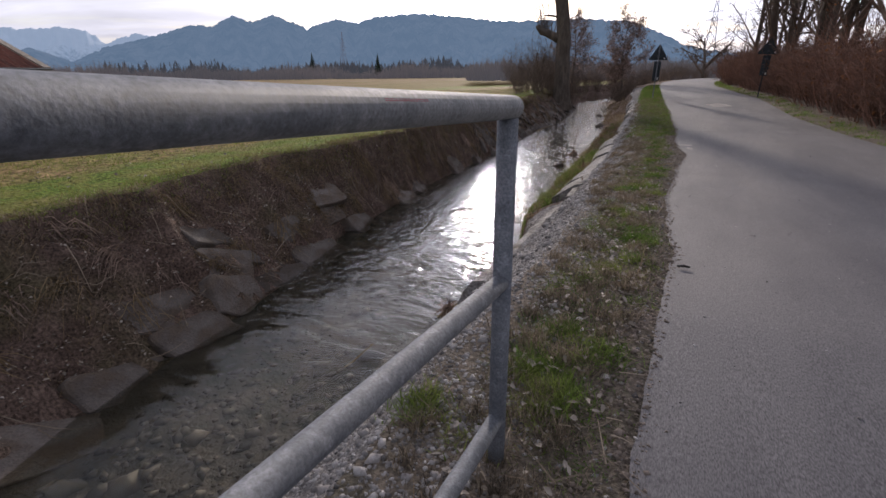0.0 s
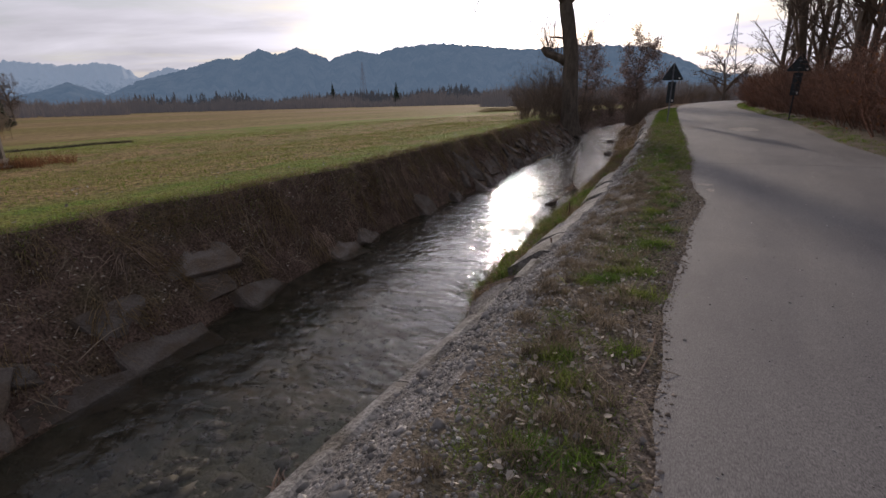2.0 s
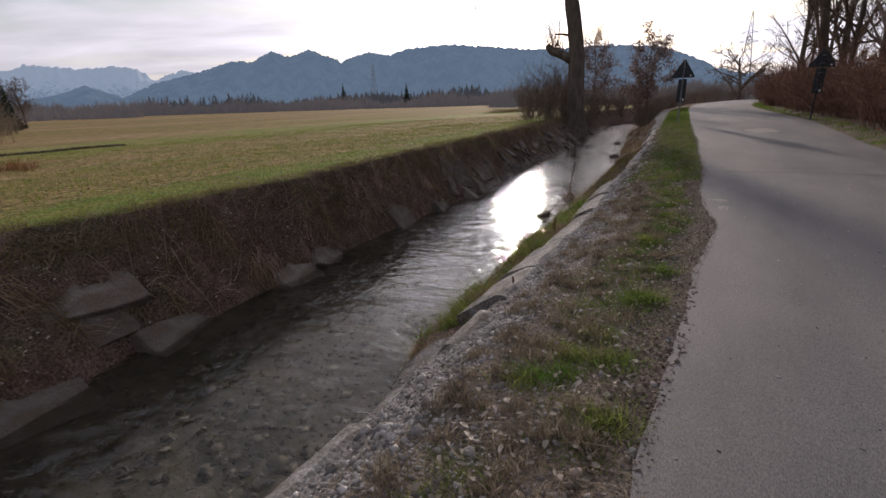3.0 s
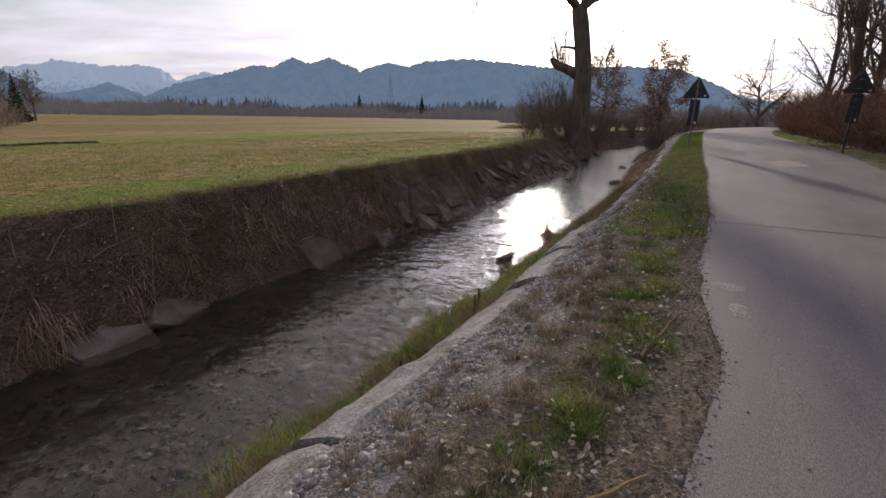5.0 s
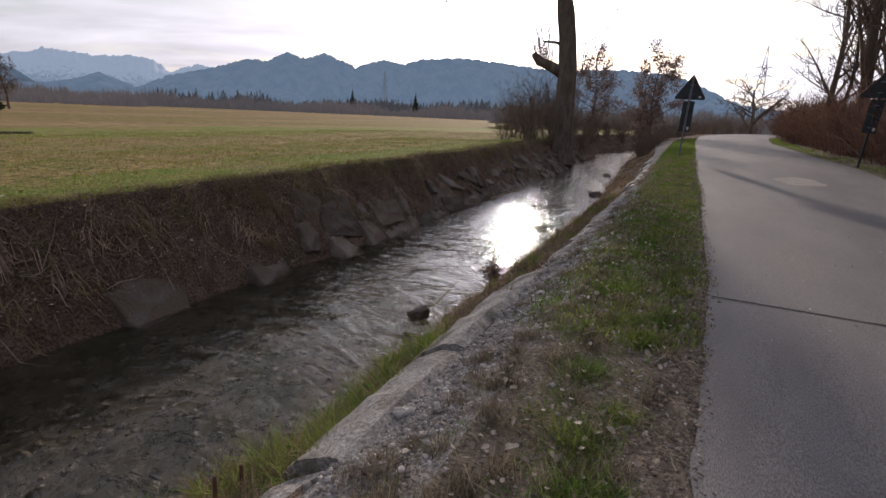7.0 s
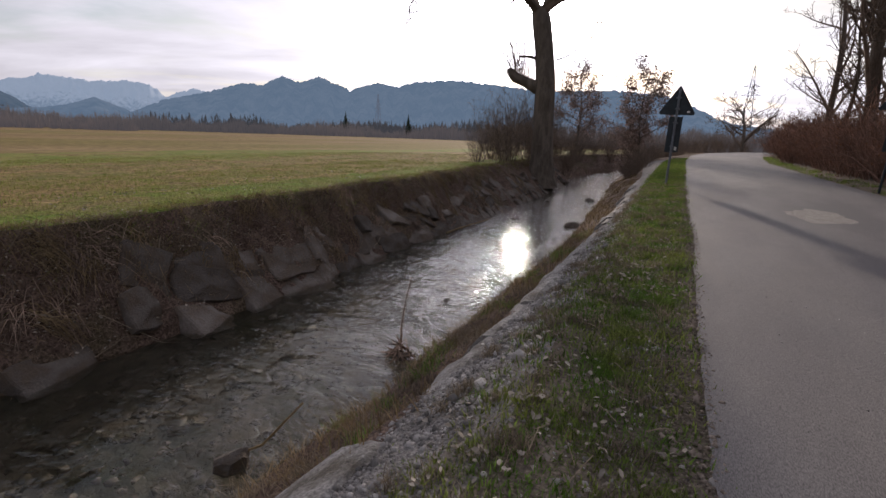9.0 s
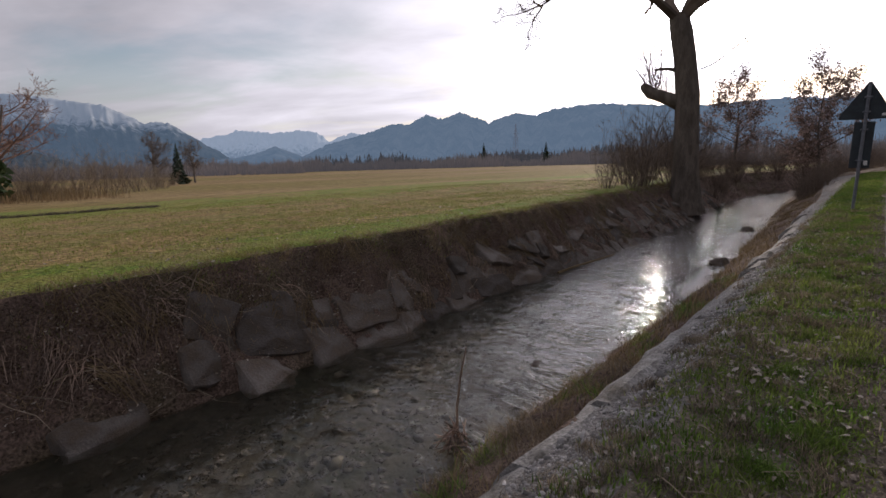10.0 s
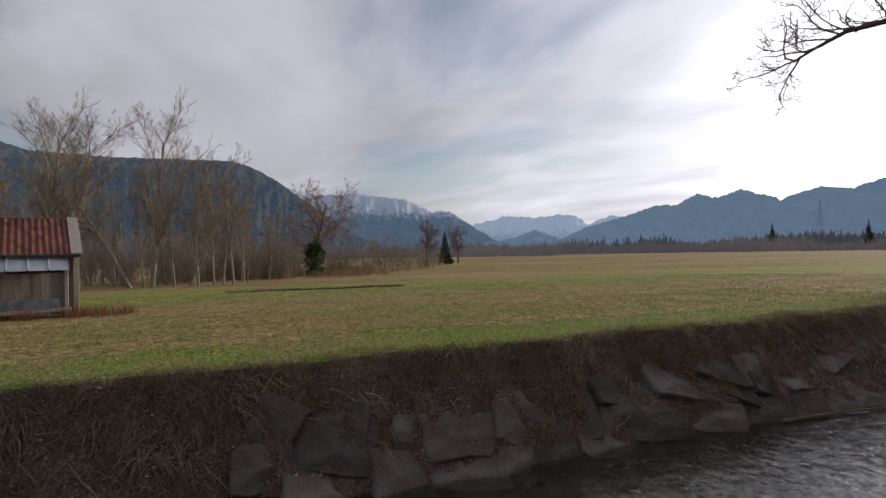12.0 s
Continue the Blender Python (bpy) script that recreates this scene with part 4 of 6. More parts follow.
# ---- grove across the meadow ----
lt_ = [bare_tree("grove_tree", "tall pale leafless tree at the meadow's edge", (-50.5, 1.5, height(-50.5, 1.5)), 13.8, 0.24, 81, M_PALEBARK, group="grove trees", kids=(22, 12, 9), bare=0.22, thin=0.009, angle=(22, 50), short=(0.62, 0.5, 0.42), wobble=0.05, slim=0.45, twig=M_PALETWIG),
       bare_tree("grove_tree", "pale leafless tree leaning over the meadow's edge", (-50.5, -0.3, height(-50.5, -0.3)), 11, 0.2, 82, M_PALEBARK, group="grove trees", way=(-0.15, -0.62, 1), kids=(12, 9, 7), bare=0.35, thin=0.009, slim=0.45, twig=M_PALETWIG),
       bare_tree("grove_tree", "slender leafless tree at the meadow's edge", (-50, 5.5, height(-50, 5.5)), 9.5, 0.11, 83, M_PALEBARK, group="grove trees", kids=(16, 9, 6), bare=0.2, thin=0.009, angle=(18, 45), slim=0.45, wobble=0.05, twig=M_PALETWIG)]
for x, y, k, rz, s in ((-52, -6.2, 0, 70, 1.0), (-51, 3.2, 2, 30, 0.95), (-51.5, 6.6, 2, 110, 1.15), (-50.5, 7.6, 2, 200, 1.1), (-53, 4.4, 2, 290, 1.2), (-52, -2.2, 2, 140, 0.9), (-54, 8.9, 2, 340, 1.0), (-50.5, -4.5, 2, 10, 0.7), (-57, -9, 0, 170, 0.95), (-56, 1, 2, 60, 1.1), (-58, 11, 2, 220, 0.7), (-60, 13, 2, 80, 0.6), (-55, -12, 2, 120, 1.2), (-62, 6, 0, 320, 0.7), (-66, 11, 2, 20, 0.9), (-70, 4, 0, 250, 0.6), (-48, -9, 2, 250, 0.9), (-51, 9.7, 2, 160, 0.6), (-51.8, -7.8, 0, 15, 1.02), (-51.0, 0.6, 2, 77, 1.1), (-50.6, 4.6, 1, 150, 0.7), (-52.5, 8.2, 2, 45, 1.25)):
    set_down(lt_[k], x, y, rz, s)
ivy_tree = bare_tree("ivy_tree", "round-crowned bare tree with ivy round its trunk", (-70, 15.8, height(-70, 15.8)), 10.5, 0.34, 91, group="", kids=(26, 11, 8), bare=0.22, angle=(40, 75), short=(0.85, 0.5, 0.4), thin=0.016, twig=M_REDTWIG)
rg = np.random.default_rng(92)
iv = Mesh()
for _ in range(430):
    a, z = rg.uniform(0, 2 * math.pi), rg.uniform(0.3, 4.6)
    r = (0.35 + 0.75 * math.sin(math.pi * min(1, z / 4.8))) * rg.uniform(0.6, 1.1)
    c = Vector((math.cos(a) * r, math.sin(a) * r, z))
    u, w = Vector(rg.normal(0, 0.28, 3)), Vector(rg.normal(0, 0.28, 3))
    iv.add([c, c + u, c + u + w, c + w], [(0, 1, 2, 3)])
part("ivy", iv, M_IVY, ivy_tree, "dark green ivy leaves")
t2 = bare_tree("meadow_tree", "lone bare tree in the meadow", (-117, 42, height(-117, 42)), 9.5, 0.3, 95, group="lone meadow trees", kids=(24, 11, 7), bare=0.25, thin=0.02, angle=(35, 75), short=(0.62, 0.5, 0.42))
set_down(t2, -138, 56, 120, 0.98)


def spruce(x, y, h, seed, z=None):
    rng = np.random.default_rng(seed)
    ob = thing("spruce", "dark green spruce standing by itself", "tree", (x, y, height(x, y) if z is None else z), "lone spruces")
    tr, cr = Mesh(), Mesh()
    tr.tube([(0, 0, -0.3), (0, 0, h)], [h * 0.022, 0.03], 7)
    n = int(110)
    for i in range(n):
        f = 0.08 + 0.92 * i / n
        a = i * 2.4 + rng.uniform(-0.3, 0.3)
        l = h * 0.3 * (1 - f) * rng.uniform(0.7, 1.15) + 0.1
        p = Vector((0, 0, h * f))
        d = Vector((math.cos(a), math.sin(a), -0.28))
        s = Vector((-math.sin(a), math.cos(a), 0)) * l * 0.32
        cr.add([p + Vector((0, 0, h * 0.03)), p + d * l * 0.55 + s, p + d * l, p + d * l * 0.55 - s, p + d * l * 0.5 - Vector((0, 0, l * 0.3))], [(0, 1, 2), (0, 2, 3), (1, 4, 2), (3, 2, 4)])
    part("trunk", tr, M_BARK, ob)
    part("needles", cr, M_SPRUCE, ob)


spruce(-126, 49, 9.5, 1)
spruce(-330, 390, 24, 2, -1.6)
spruce(-262, 400, 22, 3, -1.6)
spruce(-318, 392, 11, 4, -1.6)
mb = bush("meadow_bush", "pale brown bare bush at the meadow's edge", (-72, 20.5, height(-72, 20.5)), 4.5, 2.6, 30, 97, M_PALETWIG, group="meadow bushes")
for x, y, s in ((-73, 23, 1.2), (-76, 26, 1.35), (-71, 18.6, 1.2), (-80, 29, 1.3), (-85, 32, 1.0), (-68, 13, 0.7), (-90, 35, 1.0), (-96, 38, 0.9), (-66, 9.5, 0.7), (-74, 18, 0.7), (-64, 6, 0.8), (-60, 2, 0.7), (-60, -4, 0.9), (-104, 39, 0.8), (-112, 44, 0.7)):
    set_down(mb, x, y, x * 13 % 360, s)

# undergrowth and young trees behind the grove
rs_ = np.random.default_rng(64)
for k in range(44):
    gx, gy = rs_.uniform(-84, -55), rs_.uniform(-22, 15)
    set_down(mb, gx, gy, k * 53, rs_.uniform(0.7, 1.25))
for k in range(16):
    gx, gy = rs_.uniform(-74, -52), rs_.uniform(-16, 11)
    set_down(lt_[2], gx, gy, k * 83, rs_.uniform(0.55, 1.0))


# ---- railing ----
def railing():
    x, zb, SLOPE = -0.41, height(-0.41, 1.22), 0.055
    ob = thing("railing", "galvanised steel tube railing beside the lane", "railing", (x, 1.22, zb))
    def tube(name, a, b, r, n=20, label=""):
        m = Mesh()
        m.tube([Vector(a) - Vector((x, 1.22, zb)), Vector(b) - Vector((x, 1.22, zb))], [r, r], n, cap=True)
        return part(name, m, M_STEEL, ob, label, smooth=False)
    for y in (1.22, -0.9, -3.0):
        p = tube("post", (x, y, zb - 0.4), (x, y, 1.352 + SLOPE * (1.22 - y)), 0.0275)
        for q in p.data.polygons:
            q.use_smooth = len(q.vertices) == 4
    for z, r, e in ((1.377, 0.0302, 1.256), (0.895, 0.0255, 1.215), (0.415, 0.0255, 1.215)):
        p = tube("rail", (x, -3.1, z + (SLOPE if z > 1 else 0.089) * 4.32), (x, e, z), r)
        for q in p.data.polygons:
            q.use_smooth = len(q.vertices) == 4
    # stickers bent round the top rail
    def film(name, y0, y1, a0, a1, r, material, label):
        m = Mesh()
        k = 8
        for i in range(k + 1):
            a = radians(a0 + (a1 - a0) * i / k)
            for y in (y0, y1):
                m.v.append((math.cos(a) * r, y - 1.22, 1.377 - zb + SLOPE * (1.22 - y) + math.sin(a) * r))
        for i in range(k):
            m.f.append((2 * i, 2 * i + 1, 2 * i + 3, 2 * i + 2))
            m.m.append(0)
        part(name, m, material, ob, label)
    film("sticker", 0.60, 0.73, 35, 84, 0.0306, M_WHITE, "white sticker with a red border")
    film("sticker_border", 0.60, 0.732, 33, 38, 0.0309, M_RED, "red sticker border")
    film("sticker_border", 0.60, 0.732, 28, 30, 0.0307, M_RED, "red sticker border")
    film("sticker_border", 0.726, 0.732, 33, 84, 0.0309, M_RED, "red sticker border")
    film("sticker_print", 0.625, 0.665, 48, 74, 0.0309, M_RED, "red print on the sticker")
    for k in range(3):
        film("sticker_print", 0.68 + k * 0.014, 0.686 + k * 0.014, 46, 72, 0.0309, M_SIGNBACK, "dark bars of print")
    return ob


railing()


# ---- warning signs, seen from behind ----
def warning_sign(x, y, lean, turn, top, group="warning signs", post_material=None):
    zb = height(x, y)
    ob = thing("warning_sign", "triangular warning sign on a steel post seen from its dark back", "road sign", (x, y, zb), group)
    ob.rotation_euler = (0, radians(lean), radians(turn))
    m = Mesh()
    m.tube([(0, 0, -0.3), (0, 0, top - 0.02)], [0.03, 0.03], 12, cap=True)
    part("post", m, post_material or M_STEEL, ob)

    def plate(name, outline, yy, material):
        bm = bmesh.new()
        vs = [bm.verts.new((px, yy, pz)) for px, pz in outline]
        f = bm.faces.new(vs)
        ex = bmesh.ops.extrude_face_region(bm, geom=[f])
        bmesh.ops.translate(bm, verts=[v for v in ex["geom"] if isinstance(v, bmesh.types.BMVert)], vec=(0, 0.025, 0))
        bmesh.ops.bevel(bm, geom=list(bm.edges), offset=0.004, segments=1, affect="EDGES")
        bmesh.ops.recalc_face_normals(bm, faces=list(bm.faces))
        me = bpy.data.meshes.new(name)
        bm.to_mesh(me)
        bm.free()
        me.materials.append(material)
        return part(name, me, material, ob)
    s, h, c = 0.42, 0.72, 0.045
    z0 = top - h
    tri = []
    for cx_, cz_, a0 in ((s - c, z0 + c, -90), (0, top - c * 1.4, 30), (-s + c, z0 + c, 150)):
        for k in range(4):
            a = radians(a0 + k * 40)
            tri.append((cx_ + c * math.cos(a), cz_ + c * math.sin(a)))
    plate("triangle_plate", tri, 0.035, M_SIGNBACK)
    plate("lower_plate", [(-0.16, z0 - 0.95), (0.16, z0 - 0.95), (0.16, z0 - 0.05), (-0.16, z0 - 0.05)], 0.035, M_SIGNBACK)
    for z in (z0 + 0.14, z0 + 0.42, z0 - 0.2, z0 - 0.8):
        m = Mesh()
        m.box(pose(0, 0.0, z), 0.12, 0.075, 0.03, bevel=0.004)
        part("clamp", m, M_STEEL, ob)
    m = Mesh()
    m.box(pose(0.09, 0.031, z0 - 0.85), 0.06, 0.004, 0.09)
    part("sticker", m, M_WHITE, ob, "small white inspection sticker")
    m = Mesh()
    m.box(pose(0.27, 0.031, z0 + 0.08), 0.07, 0.004, 0.05)
    part("sticker", m, M_WHITE, ob, "small white inspection sticker")
    return ob


warning_sign(-1.62, 27.2, 1.0, 8, 2.5)
warning_sign(2.98, 28.4, 1.8, -10, 2.65, post_material=M_SIGNBACK)


# ---- field hut ----
def hut():
    x0, y1 = -17.85, 9.45          # near long wall, end wall
    zb = height(x0, y1 - 1) - 0.02
    ob = thing("field_hut", "old wooden field hut with red tiles and tin lean-to", "hut", (x0, y1, zb))
    ob.rotation_euler = (0, 0, radians(27))
    L, W = 5.2, 3.6
    def put(name, bx, by, bz, sx, sy, sz, material, rx=0, ry=0, rz=0, bevel=0.0, label=""):
        m = Mesh()
        m.box(pose(bx, by, bz, rx, ry, rz), sx, sy, sz, bevel=bevel)
        return part(name, m, material, ob, label)
    # end wall and long walls of upright planks
    n = int(L / 0.17)
    for i in range(n):
        put("plank", -0.9 + 0.01 * (i % 3), -0.12 - i * 0.17, 1.0, 0.025, 0.16, 1.95, M_WOOD)
        put("plank", -0.9 - W, -0.12 - i * 0.17, 1.0, 0.025, 0.16, 1.95, M_WOOD)
    for i in range(int(W / 0.17)):
        h = 2.0 + 1.2 * (1 - abs((i + 0.5) * 0.17 - W / 2) / (W / 2))
        for yy in (0.0, -L):
            put("plank", -0.98 - i * 0.17, yy - 0.01 * (i % 2), h / 2, 0.16, 0.025, h, M_WOOD)
    for xx, yy in ((-0.88, -0.02), (-0.88 - W, -0.02), (-0.88, -L + 0.02), (-0.88 - W, -L + 0.02)):
        put("corner_post", xx, yy, 1.0, 0.16, 0.16, 2.1, M_PALEWOOD, bevel=0.01, label="bleached corner post")
    # tiled roof
    slope = math.atan2(1.15, W / 2)
    base = Mesh()
    for s in (1, -1):
        base.box(pose(-0.9 - W / 2 + s * (W / 4 + 0.06), -L / 2, 2.02 + 0.575 - 0.06, 0, math.degrees(slope) * s, 0), W / 2 / math.cos(slope) + 0.3, L + 0.3, 0.05)
    part("roof_deck", base, M_WOOD, ob)
    tile = Mesh()
    k = 6
    for i in range(k + 1):
        a = i / k
        zz = 0.022 * math.sin(a * 2 * math.pi)
        for xx, q in ((0.0, 0.012), (0.36, 0.0)):
            tile.v.append((xx, a * 0.175, zz + q))
    for i in range(k):
        tile.f.append((2 * i, 2 * i + 1, 2 * i + 3, 2 * i + 2))
        tile.m.append(0)
    tile.add([(0.36, i / k * 0.175, 0.022 * math.sin(i / k * 2 * math.pi) + q) for i in range(k + 1) for q in (0.0, -0.02)], [(2 * i, 2 * i + 1, 2 * i + 3, 2 * i + 2) for i in range(k)])
    td = tile.data("roof_tile", M_TILE)
    for r in range(8):
        for c in range(int((L - 0.1) / 0.17)):
            o = part("roof_tile", td, None, ob)
            m = pose(-0.9 - W / 2, -0.30 - c * 0.17, 2.02 + 1.15 + 0.03, 0, 0, 0) @ Matrix.Rotation(slope, 4, "Y") @ Matrix.Translation((0.02 + r * 0.285, 0, 0.02 + 0.004 * ((c * 7 + r * 3) % 5)))
            o.matrix_local = m
    put("ridge_cap", -0.9 - W / 2, -L / 2, 2.02 + 1.18, 0.2, L + 0.2, 0.07, M_TILE, bevel=0.03)
    for s in (1,):
        put("barge_board", -0.9 - W / 2 + W / 4 + 0.1, 0.0, 2.02 + 0.6, W / 2 / math.cos(slope) + 0.3, 0.3, 0.05, M_PALEWOOD, 0, math.degrees(slope), 0, label="bleached barge board")
    put("gutter", -0.9 + 0.3, -L / 2, 1.93, 0.1, L + 0.2, 0.06, M_SIGNBACK, bevel=0.02)
    # tin lean-to in front
    tin = Mesh()
    n = 120
    for i in range(n + 1):
        yy = -0.25 - (L - 0.3) * i / n
        zz = 0.035 if i % 12 == 0 else 0.0
        for xx, z in ((-0.85, 1.88), (0.3, 1.46)):
            tin.v.append((xx, yy, z + zz))
    for i in range(n):
        tin.f.append((2 * i, 2 * i + 1, 2 * i + 3, 2 * i + 2))
        tin.m.append(0)
    part("tin_sheet", tin, M_TIN, ob, "grey sheet-metal lean-to roof")
    n = int((L - 0.5) / 0.21)
    for i in range(n):
        put("plank", 0.1, -0.42 - i * 0.21, 0.84, 0.025, 0.2, 1.1, M_WOOD)
    put("corner_post", 0.1, -0.32, 0.7, 0.1, 0.1, 1.45, M_PALEWOOD, bevel=0.01, label="bleached corner post")
    for i in range(4):
        put("plank", -0.15 - i * 0.2, -0.34, 0.75 + 0.05 * i, 0.18, 0.025, 1.3 + 0.1 * i, M_WOOD)
    put("bottom_rail", 0.12, -L / 2, 0.24, 0.08, L - 0.4, 0.12, M_PALEWOOD, bevel=0.01)
    put("plastic_sheet", 0.15, -1.6, 0.45, 0.03, 2.2, 0.28, M_TARP, bevel=0.01, label="dark plastic sheet")
    return ob


hut()
# poles stacked before the hut
rg = np.random.default_rng(14)
for i in range(9):
    m = Mesh()
    px, py = -17.5 + rg.uniform(0, 0.5), 5.0 + rg.uniform(-1, 1.2)
    z = height(px, py) + 0.05 + 0.06 * (i % 3)
    l = rg.uniform(2.2, 3.6)
    m.tube([(px, py, z), (px + rg.normal(0, 0.1), py + l * 0.5, z + 0.03), (px + rg.normal(0, 0.2), py + l, z)], [0.045, 0.04, 0.03], 7, cap=True)
    tagged(part("wooden_pole", m, M_WOOD), "weathered wooden pole lying before the hut", "pole", "stacked poles")


# ---- stones ----
def boulder(seed, sx, sy, sz):
    """A quarried block with broken faces."""
    rng = np.random.default_rng(seed)
    bm = bmesh.new()
    bmesh.ops.create_cube(bm, size=1.0)
    bmesh.ops.subdivide_edges(bm, edges=list(bm.edges), cuts=4, use_grid_fill=True)
    for v in bm.verts:
        p = v.co
        v.co = p.lerp(p.normalized() * 0.62, 0.3)
        v.co += Vector((noise.noise(v.co * 2.2 + Vector((seed, 0, 0))), noise.noise(v.co * 2.2 + Vector((0, seed, 0))), noise.noise(v.co * 2.2 + Vector((0, 0, seed))))) * 0.13 + Vector(rng.normal(0, 0.01, 3))
    for _ in range(8):
        nrm = Vector(rng.normal(0, 1, 3)).normalized()
        bmesh.ops.bisect_plane(bm, geom=list(bm.verts) + list(bm.edges) + list(bm.faces), plane_co=nrm * rng.uniform(0.34, 0.47), plane_no=nrm, clear_outer=True)
        holes = [e for e in bm.edges if e.is_boundary]
        if holes:
            bmesh.ops.holes_fill(bm, edges=holes)
    bm.transform(Matrix.Diagonal((sx, sy, sz, 1)))
    me = bpy.data.meshes.new("stone")
    bm.to_mesh(me)
    bm.free()
    me.materials.append(M_STONE)
    return me


blocks = [boulder(100 + i, *q) for i, q in enumerate(((0.7, 1.0, 0.75), (0.8, 0.8, 0.65), (0.7, 1.1, 0.6)))]


def slab(seed):
    """A flat quarried block with worn edges, one metre long, its face upwards."""
    rng = np.random.default_rng(seed)
    q = rng.uniform(-0.13, 0.13, (4, 2))
    corners = [(-0.5 + q[0][0], -0.34 + q[0][1]), (0.5 + q[1][0], -0.34 + q[1][1]), (0.5 + q[2][0], 0.34 + q[2][1]), (-0.5 + q[3][0], 0.34 + q[3][1])]
    rim = []
    for i in range(4):
        (ax, ay), (bx, by) = corners[i], corners[(i + 1) % 4]
        for f in (0.08, 0.36, 0.64, 0.92):
            rim.append((ax + (bx - ax) * f + rng.normal(0, 0.018), ay + (by - ay) * f + rng.normal(0, 0.018)))
    n = len(rim)
    tx, ty = rng.uniform(-0.06, 0.06, 2)
    m = Mesh()
    for grow_, z in ((1.03, -0.24), (1.02, -0.05), (1.0, -0.012), (0.95, 0.004), (0.55, 0.008)):
        for x, y in rim:
            up = (tx * x + ty * y) if z > -0.1 else 0.0
            m.v.append((x * grow_, y * grow_, z + up + (0.022 * noise.noise(Vector((x * 5 * grow_, y * 5 * grow_, seed))) if z > -0.1 else 0)))
    m.v.append((0, 0, 0.02 + 0.02 * rng.normal()))
    for r in range(4):
        for i in range(n):
            m.f.append((r * n + i, r * n + (i + 1) % n, (r + 1) * n + (i + 1) % n, (r + 1) * n + i))
    m.f += [(4 * n + i, 4 * n + (i + 1) % n, 5 * n) for i in range(n)]
    m.m = [0] * len(m.f)
    return m.data("stone", M_STONE)


slabs = [slab(200 + i) for i in range(9)]
rg = np.random.default_rng(8)
for row, f0 in enumerate((0.95, 0.7, 0.47)):
    yy = -2.0 + 0.3 * row
    while yy < 45:
        ln = rg.uniform(0.6, 1.2)
        y = yy + ln / 2
        keep = np.interp(y, (0, 6, 9, 15, 18, 26), ((0.9, 0.75, 0.5, 0.55, 0.97, 0.97), (0.8, 0.55, 0.15, 0.2, 0.95, 0.95), (0.6, 0.25, 0.05, 0.1, 0.85, 0.9))[row])
        lt, lw = smooth_top(y), left_water(y)
        x = lt + (lw - lt) * (f0 + rg.uniform(-0.05, 0.05))
        spin, tilt, sx, sy, dz = rg.uniform(-16, 16), rg.normal(0, 6, 2), ln * rg.uniform(0.95, 1.08), rg.uniform(0.62, 0.95), rg.uniform(0.0, 0.065)
        yy += ln * rg.uniform(0.9, 1.05)
        if rg.uniform() > keep:
            continue
        side = Vector((0, 0.6, height(x, y + 0.3) - height(x, y - 0.3)))
        down = Vector((0.6, 0, height(x + 0.3, y) - height(x - 0.3, y)))
        nrm = down.cross(side).normalized()
        side.normalize()
        frame_ = Matrix((side, nrm.cross(side), nrm)).transposed().to_4x4()
        lie = [height(x + a, y + b) - down.z / 0.6 * a for a, b in ((0, 0), (0.2, 0.25), (-0.2, 0.25), (0.2, -0.25), (-0.2, -0.25))]
        z = 0.5 * (sum(lie) / 5 + min(lie))
        o = part("stone", slabs[int(rg.integers(0, 9))], None, ground)
        o.matrix_world = Matrix.Translation(Vector((x, y, z)) + nrm * dz) @ frame_ @ pose(0, 0, 0, tilt[0], tilt[1], spin) @ Matrix.Diagonal((sx, sy, 1, 1))
# stones standing in the stream
for x, y, s, z in ((-3.36, 15.1, 0.27, 0.03), (-3.15, 14.6, 0.12, 0.0), (-3.0, 14.5, 0.1, 0.0), (-6.2, 28.1, 0.45, -0.12), (-5.9, 27.4, 0.35, -0.12), (-4.1, 27.6, 0.5, 0.0), (-3.85, 28.1, 0.4, 0.0), (-5.2, 34.5, 0.4, 0.0), (-3.35, 17.4, 0.16, 0.02), (-6.6, 33, 0.3, -0.05), (-3.9, 19.5, 0.25, -0.06), (-5.1, 24.2, 0.3, -0.08)):
    o = part("rock", blocks[int(rg.integers(0, 3))])
    o.matrix_world = pose(x, y, WATER_Z + z, 10, 20, rg.uniform(0, 360)) @ Matrix.Scale(s, 4)
    tagged(o, "dark wet rock standing in the stream", "rock", "stream rocks")

